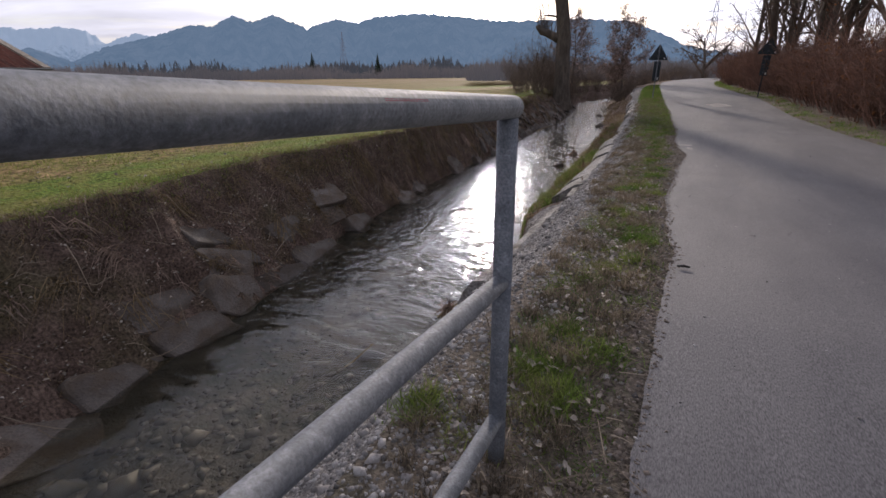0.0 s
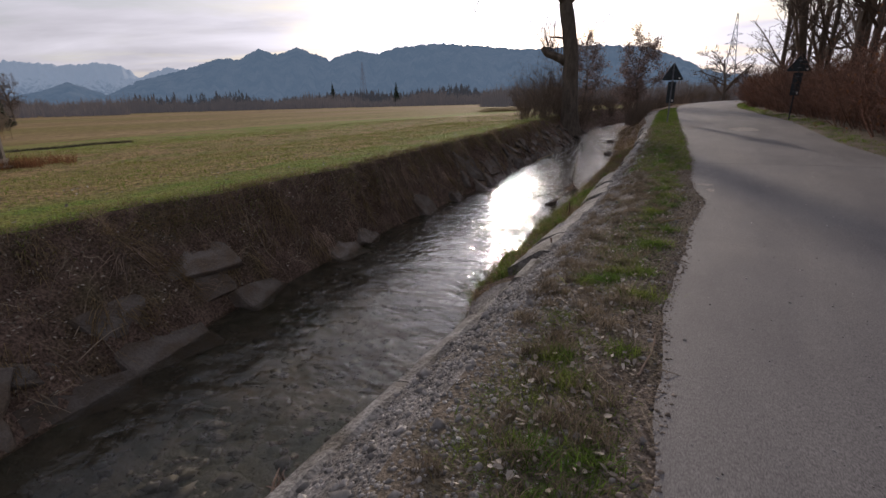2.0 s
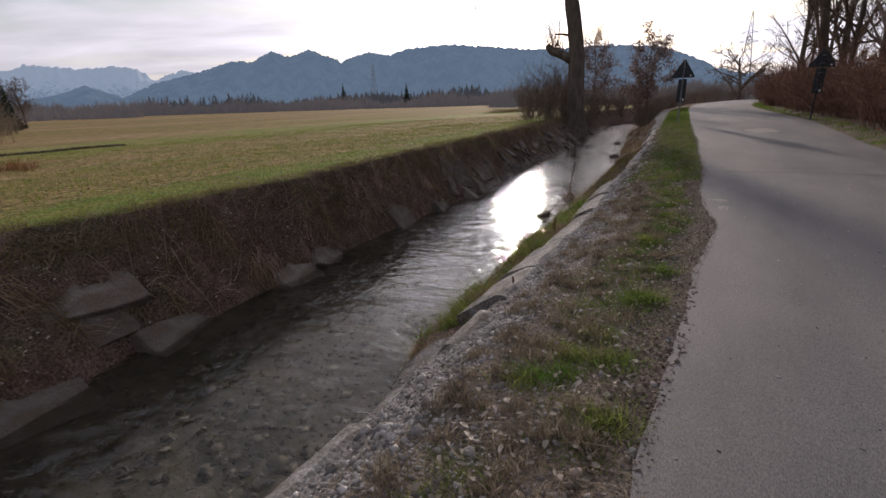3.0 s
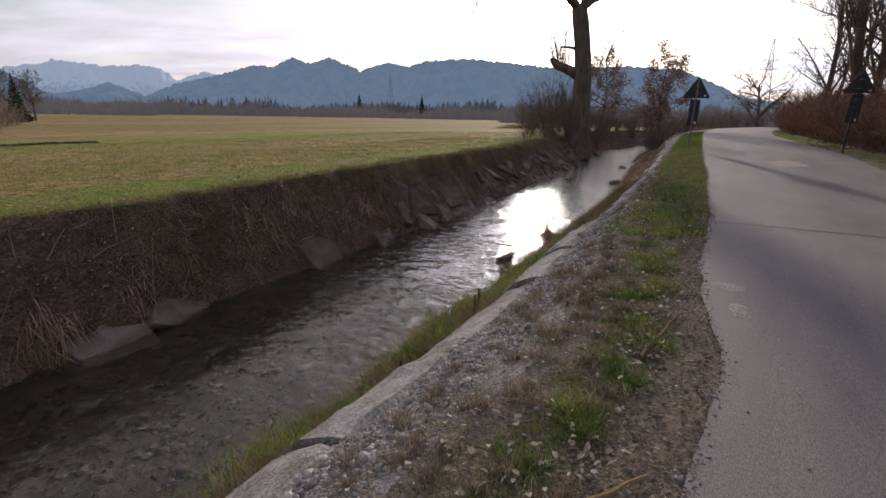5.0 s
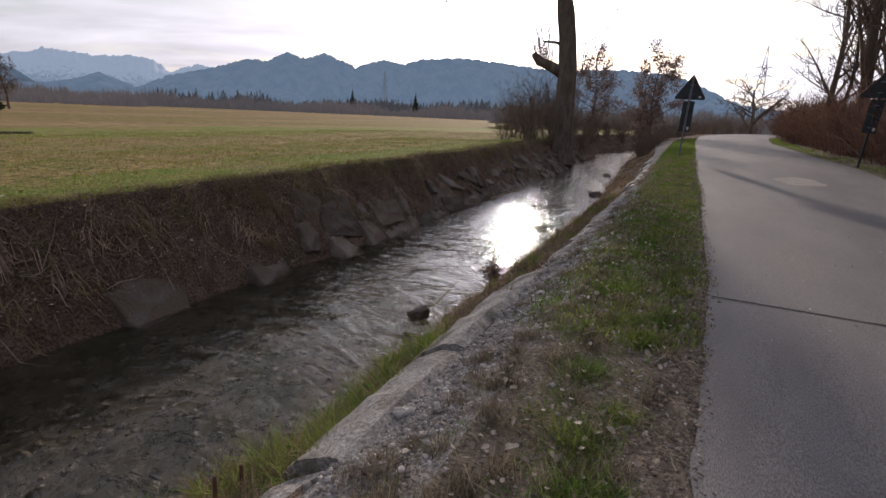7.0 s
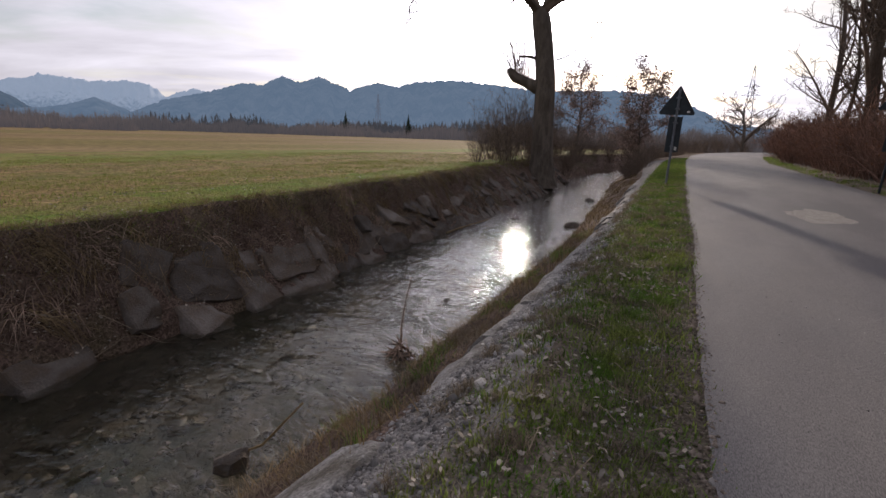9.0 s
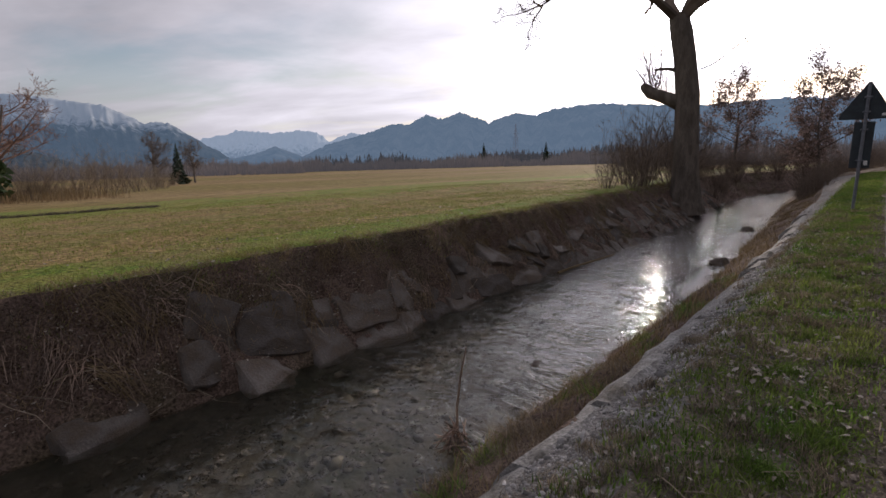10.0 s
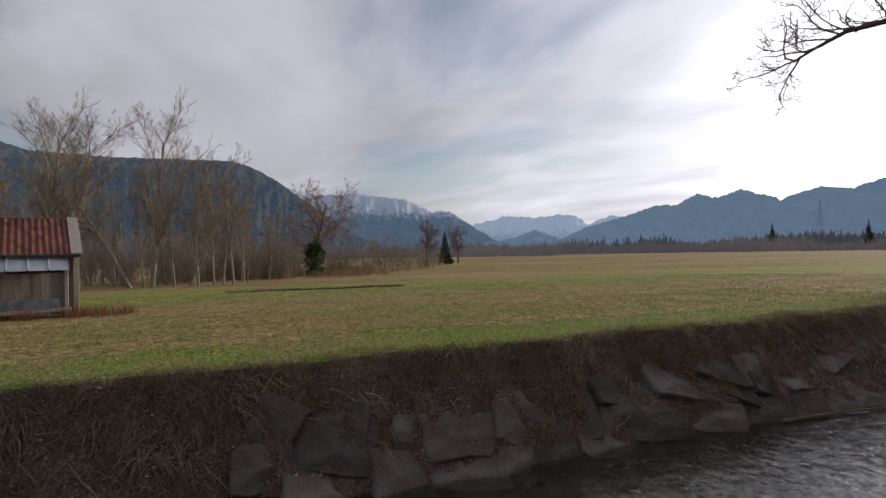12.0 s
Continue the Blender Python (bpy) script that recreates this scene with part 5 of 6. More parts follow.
# ---- concrete edge along the gravel ----
yy, k = 3.4, 0
rg = np.random.default_rng(17)
while yy < 33:
    l = rg.uniform(0.6, 1.7)
    sx_, sz_ = rg.uniform(-0.04, 0.04), rg.uniform(-0.035, 0.03)
    if k % 6 == 4:
        yy += rg.uniform(0.2, 0.5)
    m = Mesh()
    ns = max(4, int(l / 0.14))
    wd = rg.uniform(0.14, 0.24) + (0.12 if 7.5 < yy < 15 else -0.06 if yy < 7 else 0)
    for i in range(ns + 1):
        y = yy + l * i / ns
        c = crest(y) + 0.06 * rough_(1, y, 1.1, 21) + sx_
        r = rise(y) * 0.4 + sz_
        jag = 0.07 * rough_(0, y, 4, 22) + 0.05 * rough_(3, y, 11, 23)
        ends = 0.03 if i in (0, ns) else 0.0
        m.v.extend([(c + 0.10 - ends, y, -0.24 + r + jag * 0.3), (c + 0.02, y, -0.205 + r + jag * 0.4 - ends), (c - 0.08, y, -0.255 + r), (c - 0.10 - wd * 0.55, y, -0.38 + r + jag), (c - 0.12 - wd * 0.9 + jag, y, -0.50 + r + jag), (c - 0.05 - wd, y, -0.80 + r)])
    for i in range(ns):
        for j in range(5):
            m.f.append((i * 6 + j, (i + 1) * 6 + j, (i + 1) * 6 + j + 1, i * 6 + j + 1))
            m.m.append(0)
    m.f += [tuple(range(6)), tuple(ns * 6 + j for j in range(5, -1, -1))]
    m.m += [0, 0]
    o = part("concrete_edging", m, M_CONCRETE)
    tagged(o, "broken weathered concrete edging along the stream bank", "kerb", "concrete edging")
    yy += l + rg.uniform(0.0, 0.08)
    k += 1

# ---- road details ----
m = Mesh()
pts = [(road_left(14.2) + 0.02 + i * 0.125, 14.2 + 0.1 * i / 16 + 0.02 * rough_(i * 0.5, 0, 1, 31), 0) for i in range(31)]
for i, (x, y, _) in enumerate(pts):
    z = rise(y) + 0.0155 + 0.02 * math.sin(math.pi * min(1, max(0, i / 30)))
    w = 0.014 + 0.006 * rough_(i, 2, 1.3, 32)
    m.v.extend([(x, y - w, z), (x, y + w, z)])
m.f = [(2 * i, 2 * i + 2, 2 * i + 3, 2 * i + 1) for i in range(30)]
m.m = [0] * 30
part("tar_joint", m, M_TAR, road, "dark tar joint across the lane")


m = Mesh()
m.tube([(0.09, 3.31, rise(3.3) + 0.03), (0.13, 3.325, rise(3.3) + 0.032), (0.17, 3.32, rise(3.3) + 0.03)], [0.006, 0.01, 0.006], 7, cap=True)
tagged(part("wood_scrap", m, M_TAR), "short dark scrap of wood on the asphalt", "debris")

# sticks lying about
def stick(name, pts, r, material, label):
    m = Mesh()
    m.tube(pts, [r * (1 - 0.5 * i / (len(pts) - 1)) for i in range(len(pts))], 5, cap=True)
    tagged(part(name, m, material), label, "stick", "loose sticks")


def lying(x, y, dx, dy, n=5, lift=0.02):
    return [(x + dx * i / (n - 1) + 0.03 * rough_(x + i, y, 1.7, 41), y + dy * i / (n - 1), height(x + dx * i / (n - 1), y + dy * i / (n - 1)) + lift) for i in range(n)]


stick("stick", lying(-0.28, 9.9, 0.12, 0.75), 0.012, M_STRAW, "pale dry stick on the verge")
stick("stick", lying(-0.3, 8.6, 0.2, 0.35), 0.012, M_STRAW, "pale dry stick on the verge")
stick("stick", lying(-0.14, 3.0, 0.02, 0.7), 0.006, M_STRAW, "thin dry stalk on the lane's edge")
stick("stick", lying(-0.12, 5.0, 0.05, 0.5), 0.006, M_DARKSTRAW, "thin dark stalk on the lane's edge")
stick("drift_root", [(left_water(24.3) + 0.15, 24.2, WATER_Z + 0.03), (left_water(25) + 0.2, 25.0, WATER_Z + 0.06), (left_water(26) + 0.25, 26.2, WATER_Z + 0.05), (left_water(27) + 0.2, 27.2, WATER_Z + 0.02)], 0.03, M_STRAW, "pale driftwood stick at the waterline")
stick("standing_twig", [(-3.36, 17.45, WATER_Z - 0.1), (-3.40, 17.5, WATER_Z + 0.35), (-3.34, 17.5, WATER_Z + 0.7), (-3.28, 17.52, WATER_Z + 0.98)], 0.014, M_DARKSTRAW, "thin dark twig standing in the stream")
stick("water_twig", [(-3.5, 15.1, WATER_Z), (-3.2, 15.3, WATER_Z + 0.15), (-3.05, 15.6, WATER_Z + 0.42)], 0.014, M_STRAW, "pale twig caught on a rock")
stick("water_twig", [(-2.35, 4.6, WATER_Z), (-2.2, 4.9, WATER_Z + 0.1), (-2.15, 5.15, WATER_Z + 0.25)], 0.01, M_STRAW, "pale twig caught in the stream")
stick("water_twig", [(-2.75, 3.3, WATER_Z - 0.05), (-2.6, 3.6, WATER_Z + 0.12)], 0.01, M_STRAW, "pale twig caught in the stream")
for x, y, h in ((-1.78, 9.75, 0.2), (-1.93, 11.15, 0.2), (-1.97, 11.3, 0.22), (-2.06, 11.5, 0.16), (-1.42, 8.2, 0.12)):
    m = Mesh()
    z = height(x, y)
    m.tube([(x, y, z - 0.2), (x + 0.01, y, z + h * 0.6), (x, y + 0.01, z + h)], [0.011, 0.010, 0.009], 6, cap=True)
    tagged(part("iron_rod", m, M_RUST), "short rusty iron rod standing in the bank", "rod", "bank rods")
rg = np.random.default_rng(3)
for cx_, cy_, n, s in ((-3.36, 17.42, 40, 0.16), (-2.3, 4.75, 26, 0.13)):
    m = Mesh()
    for _ in range(n):
        p = Vector((cx_, cy_, WATER_Z + 0.04)) + Vector(rg.normal(0, s * 0.5, 3)) * 0.6
        d = Vector(rg.normal(0, 1, 3)).normalized() * s
        m.tube([p - d, p + Vector((0, 0, 0.03)), p + d], [0.006, 0.009, 0.004], 4)
    tagged(part("drift_pile", m, M_DARKSTRAW), "clump of dark driftwood twigs and leaves in the stream", "debris")


# ---- loose cover: gravel, grass, litter ----
def scatter(rng, n, y0, y1, xa, xb, power=1.0):
    y = y0 + (y1 - y0) * rng.uniform(0, 1, n) ** power
    f = rng.uniform(0, 1, n)
    x = np.array([xa(v) + (xb(v) - xa(v)) * g for v, g in zip(y, f)])
    return np.column_stack([x, y])


rng = np.random.default_rng(77)


def soil(y):
    """Width of the bare earth between grass and asphalt."""
    return 0.1 + 0.2 * math.exp(-((y - 9.6) / 1.8) ** 2) + 0.05 * rough_(0, y, 0.9, 71)


def road_lift(xy, up):
    """Rise from the ground to the asphalt, where there is asphalt."""
    out = np.full(len(xy), 0.01)
    for i, (x, y) in enumerate(xy):
        a, b = road_left(y), road_right(y)
        if a - 0.02 < x < b:
            out[i] = rise(y) + 0.012 + 0.02 * math.sin(math.pi * max(0.0, x - a) / (b - a)) + up - height(x, y)
    return out


def pebbles(xy, size, lift=0.0):
    n = len(xy)
    z = np.array([height(x, y) for x, y in xy]) + lift
    c = np.column_stack([xy, z])
    base = np.array([(1, 0, 0), (0, 1, 0), (-1, 0, 0), (0, -1, 0), (0.2, 0.1, 0.75), (-0.1, 0.1, -0.7)])
    tri = np.array([(0, 1, 4), (1, 2, 4), (2, 3, 4), (3, 0, 4), (1, 0, 5), (2, 1, 5), (3, 2, 5), (0, 3, 5)])
    s = size * rng.lognormal(0, 0.45, n)[:, None, None] * rng.uniform(0.6, 1.3, (n, 1, 3))
    v = base[None] * s * (1 + rng.normal(0, 0.16, (n, 6, 3)))
    a = rng.uniform(0, 2 * np.pi, n)
    ca, sa = np.cos(a)[:, None], np.sin(a)[:, None]
    v = np.stack([v[..., 0] * ca - v[..., 1] * sa, v[..., 0] * sa + v[..., 1] * ca, v[..., 2]], 2) + c[:, None]
    return v.reshape(-1, 3), (tri[None] + (np.arange(n) * 6)[:, None, None]).reshape(-1, 3)


stuff("gravel", *join([pebbles(scatter(rng, 26000, 0.5, 26, lambda y: crest(y) - 0.03, lambda y: crest(y) + float(np.interp(y, (5.0, 8.0, 14), (0.85, 0.42, 0.32))), 1.3), 0.0085), pebbles(scatter(rng, 9000, 0.5, 7.2, lambda y: right_water(y) + 0.02, crest), 0.0085), pebbles(scatter(rng, 5000, 0.5, 26, lambda y: crest(y) + 0.5, lambda y: road_left(y) - 0.25, 1.3), 0.008), pebbles(scatter(rng, 6500, 0.5, 24, lambda y: crest(y) - 0.06, lambda y: crest(y) + 0.45), 0.0125), pebbles(scatter(rng, 350, 1.0, 20, lambda y: crest(y) - 0.02, lambda y: crest(y) + 0.5), 0.022), pebbles(scatter(rng, 3000, 1.0, 22, lambda y: road_left(y) - 0.5, lambda y: road_left(y) + 0.02), 0.009)]), M_PEBBLE, "loose grey gravel along the concrete edging", "gravel")
stuff("bed_pebbles", *pebbles(scatter(rng, 7000, 1, 24, lambda y: left_water(y) + 0.3, lambda y: right_water(y) - 0.1), 0.032), M_WETPEBBLE, "grey pebbles on the stream bed", "pebbles")
grit = np.column_stack([rng.uniform(0.0, 3.6, 1600), rng.uniform(1, 18, 1600)])
stuff("road_grit", *pebbles(grit, 0.0045, road_lift(grit, 0.001)), M_PEBBLE, "fine grit on the asphalt", "grit")

# thin sheets of washed-out sand on the asphalt
for cx_, cy_, rx_, ry_ in ((1.1, 23.0, 0.42, 0.8), (0.1, 11.45, 0.13, 0.09), (0.17, 10.95, 0.06, 0.13)):
    m = Mesh()
    for ring in (0.0, 0.5, 1.0):
        for k in range(36):
            a = 2 * math.pi * k / 36
            q = ring * (1 + 0.35 * rough_(math.cos(a) * 1.2 + cx_, math.sin(a) * 1.2, 1.0, 81) + 0.25 * rough_(math.cos(a) * 4, math.sin(a) * 4 + cy_, 1.0, 82))
            x, y = cx_ + rx_ * q * math.cos(a), cy_ + ry_ * q * math.sin(a)
            f = min(1.0, max(0.0, (x - road_left(y)) / (road_right(y) - road_left(y))))
            m.v.append((x, y, rise(y) + 0.016 + 0.02 * math.sin(math.pi * f) - (0.003 if ring == 1.0 else 0.0)))
    for r in range(2):
        for k in range(36):
            m.f.append((r * 36 + k, (r + 1) * 36 + k, (r + 1) * 36 + (k + 1) % 36, r * 36 + (k + 1) % 36))
            m.m.append(0)
    part("sand_patch", m, M_SAND, road, "thin patch of pale dry sand")
crumbs = scatter(rng, 14000, 0.5, 26, lambda y: road_left(y) - soil(y) - 0.12, lambda y: road_left(y) + 0.03)
crumbs[:, 0] += rng.exponential(0.012, len(crumbs))
stuff("road_crumbs", *pebbles(crumbs, 0.006, road_lift(crumbs, 0.0)), M_CRUMB, "brown earth crumbs along the lane's edge", "earth")

# grass on the verge, in tufts
def clump(n, y0, y1, xa, xb):
    return scatter(rng, n, y0, y1, xa, xb)


def patchy(xy, s, k, level):
    """Keeps the points that fall in uneven patches."""
    return xy[[rough_(x * 1.6, y, s, k) + 0.4 * rough_(x, y, s * 3.1, k + 1) > level for x, y in xy]]


def verge_in(y):
    return crest(y) + float(np.interp(y, (5.0, 8.0, 20), (0.68, 0.3, 0.24)))


green_spots = patchy(clump(1500, 1.2, 26, lambda y: road_left(y) - 0.66, lambda y: road_left(y) - soil(y)), 0.9, 72, -0.1)
round_tufts = clump(64, 1.4, 26, lambda y: road_left(y) - 0.5, lambda y: road_left(y) - soil(y) - 0.04)
green = [tufts(green_spots, 70, 0.055, 0.015, 0.05, 0.005, 1.6, rng, height, 0.7),
         tufts(round_tufts, 300, 0.05, 0.04, 0.105, 0.004, 1.1, rng, height, 0.6),
         tufts(patchy(clump(900, 1.5, 24, verge_in, lambda y: road_left(y) - 0.3), 1.3, 76, 0.05), 46, 0.05, 0.015, 0.05, 0.005, 1.5, rng, height, 0.7),
         tufts([(-0.78, 1.38), (-0.33, 1.55), (-0.47, 1.78), (-0.2, 1.96), (-0.23, 4.02), (-0.29, 6.66), (-0.6, 6.33), (-0.21, 6.12), (-0.28, 7.6), (-0.24, 8.35), (-0.25, 10.13), (-0.34, 11.24), (-0.43, 11.69), (-0.53, 11.98), (-0.66, 12.53), (-0.47, 13.05), (-0.6, 13.34), (-0.79, 13.91), (-0.81, 15.88), (-0.78, 16.29), (-0.65, 17.11)], 420, 0.065, 0.04, 0.12, 0.0045, 1.3, rng, height, 0.7),
         tufts(clump(2600, 13, 48, lambda y: max(road_left(y) - 1.1, crest(y) + 0.3), lambda y: road_left(y) - 0.08), 26, 0.09, 0.03, 0.08, 0.009, 0.6, rng, height, 0.3),
         tufts(clump(420, 10, 60, lambda y: road_right(y) + 0.05, lambda y: road_right(y) + 0.8), 26, 0.1, 0.03, 0.11, 0.01, 0.6, rng, height, 0.3)]
stuff("verge_grass", *join(green), M_GRASS, "short green grass tufts on the verge", "grass")
ledge = [tufts(clump(66, 7.8, 13.8, lambda y: crest(y) - 0.95, lambda y: crest(y) - 0.3), 120, 0.065, 0.06, 0.28, 0.006, 1.3, rng, height, 0.7),
         tufts(clump(26, 14, 24, lambda y: crest(y) - 0.9, lambda y: crest(y) - 0.3), 90, 0.07, 0.05, 0.2, 0.006, 1.2, rng, height, 0.7)]
edge_c = clump(420, -1, 40, lambda y: left_top(y) - 0.45, lambda y: left_top(y) + 0.28)
stuff("bank_edge_grass", *tufts(edge_c, 40, 0.1, 0.03, 0.13, 0.007, 1.3, rng, height, 0.8), M_TURFBLADE, "ragged green grass overhanging the far bank's edge", "grass")
stuff("ledge_grass", *join(ledge), M_GRASS, "lush green grass below the concrete edging", "grass")
mat_xy = scatter(rng, 26000, 0.6, 27, verge_in, lambda y: road_left(y) - soil(y), 1.2)
mat_z = np.array([height(x, y) for x, y in mat_xy])
brown = [tufts(clump(750, -1, 40, lambda y: left_top(y) - 0.12, lambda y: left_top(y) + 0.32), 40, 0.08, 0.05, 0.19, 0.005, 1.4, rng, height, 1.2),
         blades(np.column_stack([mat_xy, mat_z - 0.005]), rng.uniform(0.012, 0.05, len(mat_xy)), 0.004, 1.8, rng, 0.6),
         tufts(clump(640, 0.8, 27, lambda y: verge_in(y) - 0.15, lambda y: road_left(y) - soil(y) - 0.05), 110, 0.034, 0.035, 0.1, 0.0035, 0.9, rng, height, 0.35),
         tufts(clump(150, 7.5, 19, lambda y: crest(y) - 1.1, lambda y: crest(y) - 0.25), 70, 0.055, 0.05, 0.22, 0.004, 1.5, rng, height, 0.9)]
stuff("brown_grass", *join(brown), M_VERGEDRY, "low brown withered grass on the verge", "grass")
dry = [tufts(clump(60, 7.6, 13.8, lambda y: crest(y) - 0.95, lambda y: crest(y) - 0.28), 90, 0.07, 0.06, 0.24, 0.005, 1.4, rng, height, 0.8),
       tufts(clump(150, 0.8, 27, verge_in, lambda y: road_left(y) - 0.04), 34, 0.07, 0.015, 0.07, 0.004, 1.6, rng, height, 0.6),
       tufts(clump(70, 7.5, 19, lambda y: crest(y) - 1.1, lambda y: crest(y) - 0.25), 50, 0.06, 0.06, 0.24, 0.004, 1.5, rng, height, 0.9),
       tufts(clump(340, 14, 45, lambda y: right_water(y) - 0.05, lambda y: crest(y) - 0.2), 26, 0.1, 0.08, 0.25, 0.008, 0.9, rng, height, 0.6),
       tufts(clump(620, -1, 40, lambda y: left_top(y) - 0.3, lambda y: left_top(y) + 0.4), 30, 0.08, 0.04, 0.2, 0.006, 1.5, rng, height, 1.0)]
stuff("dry_grass", *join(dry), M_STRAW, "dry straw-coloured grass", "grass")
# matted stems that cover the far bank
bank_c = clump(5200, -2, 46, lambda y: left_top(y) - 0.05, lambda y: left_water(y) - 0.1)
bank_c = bank_c[[rough_(x * 1.5, y, 1.1, 61) + 0.5 * rough_(x, y, 4, 62) > 0.08 for x, y in bank_c]]
stuff("bank_thatch", *tufts(bank_c, 14, 0.1, 0.03, 0.13, 0.006, 2.2, rng, height, 0.9), M_DARKSTRAW, "matted dark withered stems on the bank", "dead grass")
bank_p = clump(420, -1, 30, lambda y: left_top(y), lambda y: left_water(y) - 0.2)
stuff("bank_straw", *tufts(bank_p, 20, 0.08, 0.1, 0.34, 0.005, 1.2, rng, height, 1.7), M_STRAW, "pale withered tufts hanging on the bank", "dead grass")
sheaf = scatter(rng, 300, -1, 34, lambda y: left_top(y) + 0.0, lambda y: left_top(y) + 0.72 * (left_water(y) - left_top(y)))
for name_, pick, m_, l_ in (("hanging_straw", slice(0, 80), M_STRAW, "pale withered straw hanging in sheaves over the bank"), ("hanging_stems", slice(80, 140), M_DARKSTRAW, "brown withered stems trailing down the bank")):
    vs_ = []
    for x, y in sheaf[pick]:
        n_g = int(rng.integers(20, 60))
        fan, big = rng.normal(0, 0.55), rng.uniform(0.6, 1.25)
        for px, py, q in zip(rng.normal(x, 0.07, n_g), rng.normal(y, 0.10, n_g), rng.uniform(0.1, 0.42, n_g) * big):
            z = height(px, py)
            dy = (fan + rng.normal(0, 0.3)) * q
            row = [Vector((px + 0.5 * q * f + 0.03, py + dy * f, 0)) for f in (0, 0.3, 0.65, 1.0)]
            for v_, lift_ in zip(row, (0.02, 0.05 + 0.16 * q, 0.04 + 0.10 * q, 0.02)):
                v_.z = max(height(v_.x, v_.y) + lift_, z - 0.9 * q)
            vs_.append((row, 0.003 + 0.002 * rng.uniform()))
    sm = Mesh()
    for row, r_ in vs_:
        sm.tube(row, [r_, r_, r_ * 0.8, r_ * 0.4], 3)
    tagged(part(name_, sm, m_), l_, "dead grass", kind="stuff")
turf = scatter(rng, 60000, -1, 34, lambda y: left_top(y) - 7.5, lambda y: left_top(y) + 0.1, 1.0)
turf_z = np.array([height(x, y) for x, y in turf])
stuff("meadow_grass", *blades(np.column_stack([turf, turf_z - 0.01]), rng.uniform(0.025, 0.075, len(turf)), 0.008, 0.9, rng, 0.3), M_TURFBLADE, "short grazed meadow grass along the bank's top", "grass")


def litter(xy, size, lift=0.015):
    """Curled leaves, folded along the midrib."""
    n = len(xy)
    z = np.array([height(x, y) for x, y in xy]) + lift
    c = np.column_stack([xy, z])
    a = rng.uniform(0, 2 * np.pi, n)
    u = np.stack([np.cos(a), np.sin(a), rng.normal(0, 0.3, n)], 1) * (size * rng.uniform(0.5, 1.4, n))[:, None]
    w = np.stack([-np.sin(a), np.cos(a), rng.normal(0, 0.3, n)], 1) * (size * 0.65 * rng.uniform(0.5, 1.3, n))[:, None]
    k = np.zeros((n, 3))
    k[:, 2] = size * rng.uniform(0.05, 0.6, n)
    v = np.stack([c - u, c - u * 0.35 - w * 0.8 + k, c + u * 0.4 - w * 0.9 + k * 0.7, c + u, c + u * 0.5 + w * 0.7 + k, c - u * 0.3 + w + k * 0.8], 1).reshape(-1, 3)
    o = (np.arange(n) * 6)[:, None]
    return v, np.concatenate([o + [0, 1, 3], o + [1, 2, 3], o + [0, 3, 5], o + [3, 4, 5]], 1).reshape(-1, 3)


def gathered(n, per, spread, y0, y1, xa, xb):
    """Points blown together in heaps."""
    c = np.repeat(scatter(rng, n, y0, y1, xa, xb), per, 0)
    return c + rng.normal(0, spread, c.shape)


drifts = gathered(95, 26, 0.12, -1, 34, lambda y: left_top(y) + 0.15, lambda y: left_water(y) - 0.3)
verge_drifts = gathered(46, 8, 0.09, 1.5, 24, lambda y: verge_in(y) + 0.1, lambda y: road_left(y) - 0.25)
stuff("leaf_litter", *join([litter(drifts, 0.019, 0.03), litter(verge_drifts, 0.021, 0.03), litter(scatter(rng, 1800, 0.8, 24, verge_in, lambda y: road_left(y) - 0.1), 0.0165, 0.03), litter(scatter(rng, 160, 4, 24, verge_in, lambda y: road_left(y) - 0.2), 0.02, 0.03), litter(scatter(rng, 2600, -1, 34, lambda y: left_top(y), lambda y: left_water(y) - 0.1), 0.02, 0.04), litter(scatter(rng, 260, -1, 26, lambda y: left_top(y) - 3, left_top), 0.03, 0.05)]), M_LITTER, "pale curled dead leaves", "leaf litter")
hut_grass = tufts(np.column_stack([rng.uniform(-18.4, -16.6, 110), rng.uniform(5, 11.0, 110)]), 30, 0.13, 0.12, 0.55, 0.008, 0.6, rng, height, 0.4)
stuff("hut_weeds", *hut_grass, M_BROWNLEAF, "withered reddish weeds round the hut's foot", "weeds")
reeds = tufts(np.column_stack([rng.uniform(-95, -62, 500), rng.uniform(-2, 26, 500)]), 16, 0.6, 0.6, 1.5, 0.03, 0.25, rng, height, 0.1)
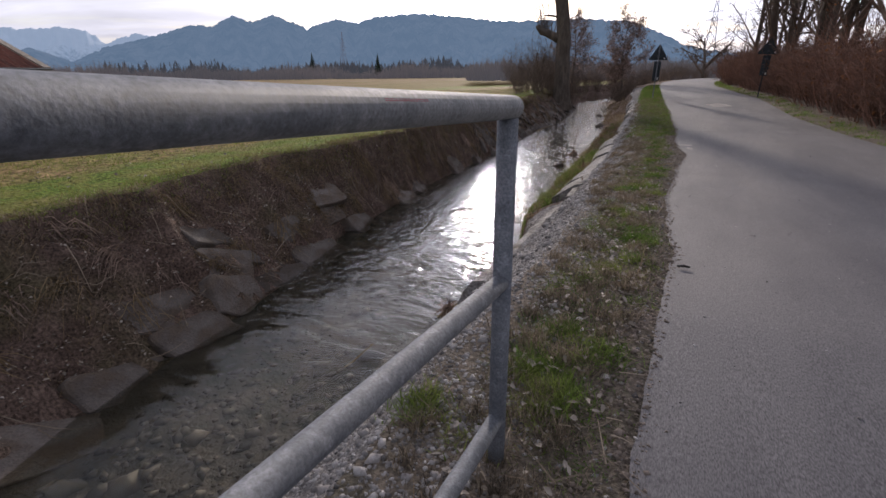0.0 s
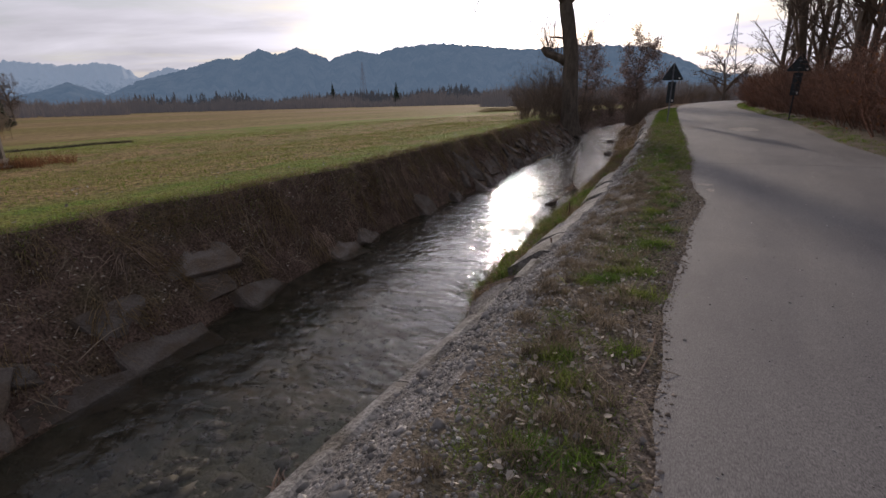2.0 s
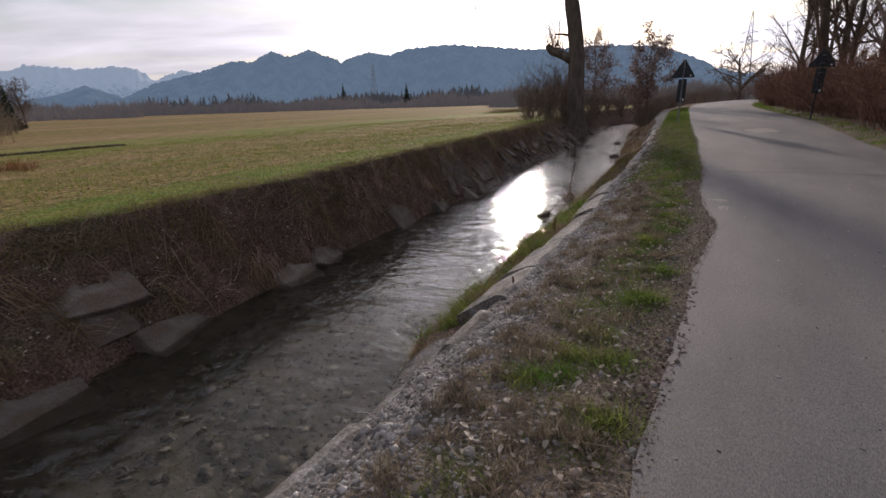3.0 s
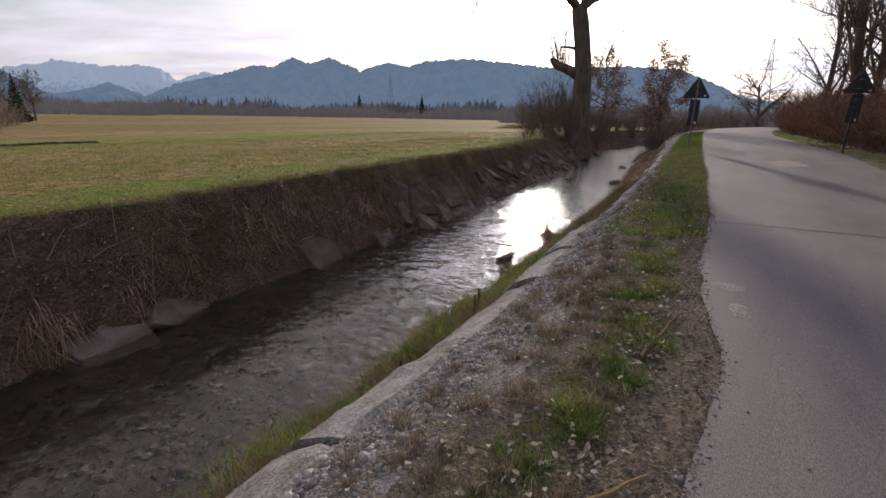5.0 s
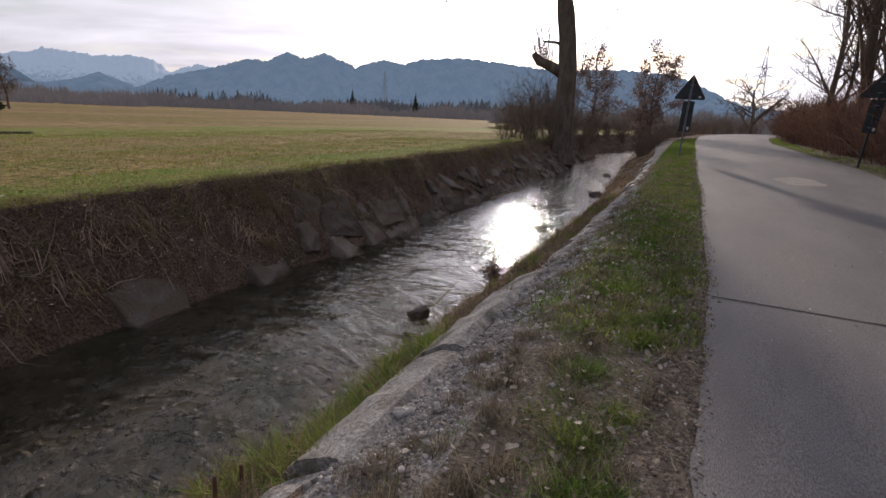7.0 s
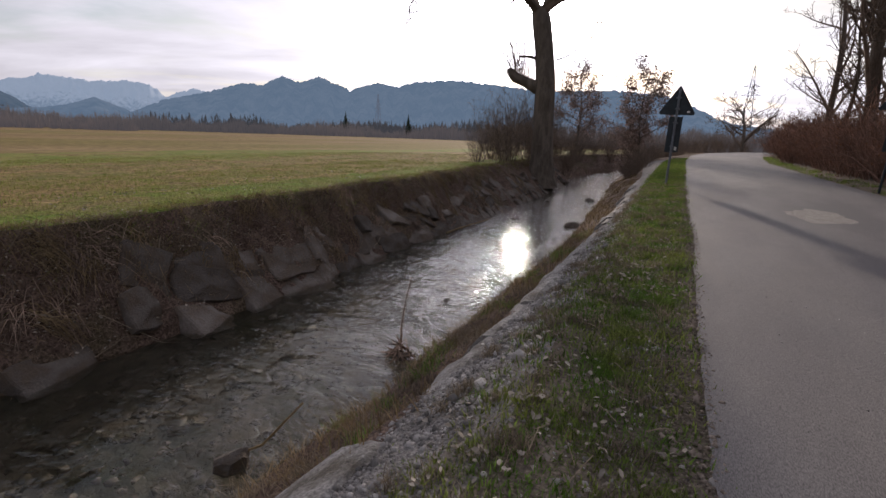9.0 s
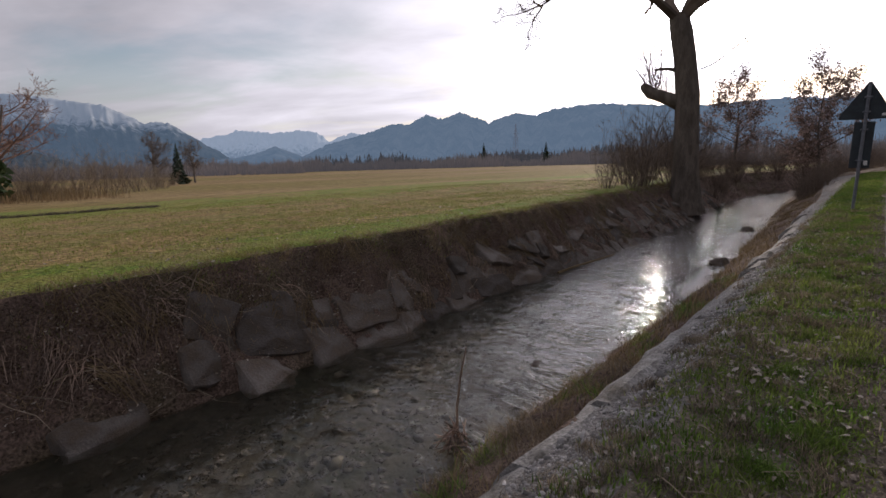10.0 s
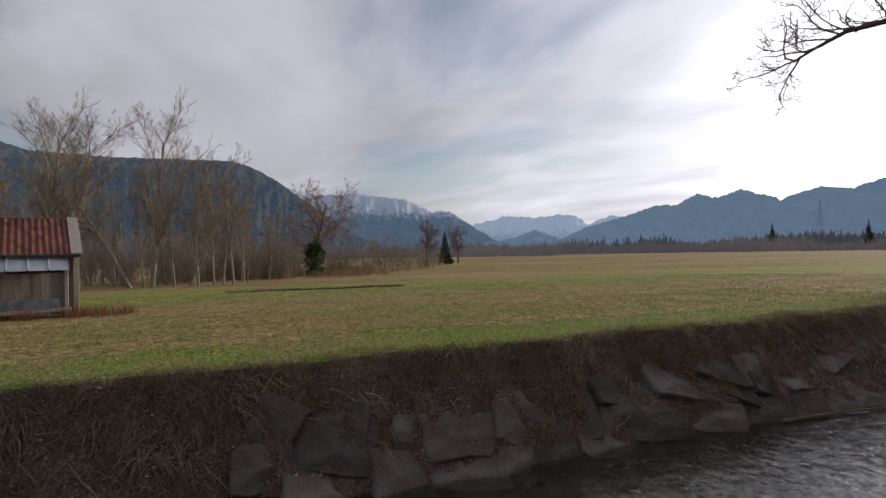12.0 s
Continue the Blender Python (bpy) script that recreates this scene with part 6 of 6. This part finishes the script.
stuff("reeds", *reeds, M_STRAW, "pale dry reeds at the meadow's edge", "reeds")
field_c = np.column_stack([rng.uniform(-34, -8.5, 2600), rng.uniform(-2, 48, 2600)])
field_c = field_c[[x < left_top(y) - 1.5 for x, y in field_c]]
stuff("meadow_tufts", *tufts(field_c, 16, 0.16, 0.04, 0.12, 0.012, 0.8, rng, height, 0.4), M_TURFBLADE, "low grass tufts scattered over the meadow", "grass")
field_d = np.column_stack([rng.uniform(-40, -8.5, 2200), rng.uniform(-2, 50, 2200)])
field_d = field_d[[x < left_top(y) - 2.5 for x, y in field_d]]
stuff("meadow_straw", *tufts(field_d, 16, 0.2, 0.03, 0.09, 0.012, 1.2, rng, height, 0.4), M_STRAW, "flattened straw scattered over the meadow", "dead grass")
furrow = np.column_stack([-34.8 + rng.normal(0, 0.15, 300), 10.5 + rng.uniform(0, 1, 300) ** 0.8 * 12])
stuff("furrow_grass", *tufts(furrow, 16, 0.12, 0.06, 0.22, 0.02, 0.5, rng, height, 0.3), M_BARK, "dark withered grass along a shallow furrow", "dead grass")
twigs = Mesh()
for x, y in scatter(rng, 260, -1, 32, lambda y: left_top(y) + 0.1, lambda y: left_water(y) - 0.05):
    a, l = rng.normal(math.pi / 2, 0.7), rng.uniform(0.15, 0.6)
    dx, dy = math.cos(a) * l / 3, math.sin(a) * l / 3
    twigs.tube([(x + dx * i, y + dy * i, height(x + dx * i, y + dy * i) + 0.06 + 0.04 * rng.uniform()) for i in range(4)], [0.005, 0.0045, 0.004, 0.002], 3)
for x, y in scatter(rng, 420, 1, 24, lambda y: verge_in(y), lambda y: road_left(y) - 0.04):
    a, l = rng.uniform(0, 6.28), rng.uniform(0.05, 0.22)
    dx, dy = math.cos(a) * l / 2, math.sin(a) * l / 2
    twigs.tube([(x + dx * i, y + dy * i, height(x + dx * i, y + dy * i) + 0.02 + 0.02 * rng.uniform()) for i in range(3)], [0.003, 0.0025, 0.0015], 3)
tagged(part("loose_twigs", twigs, M_PALETWIG), "thin pale twigs strewn over bank and verge", "twigs", kind="stuff")
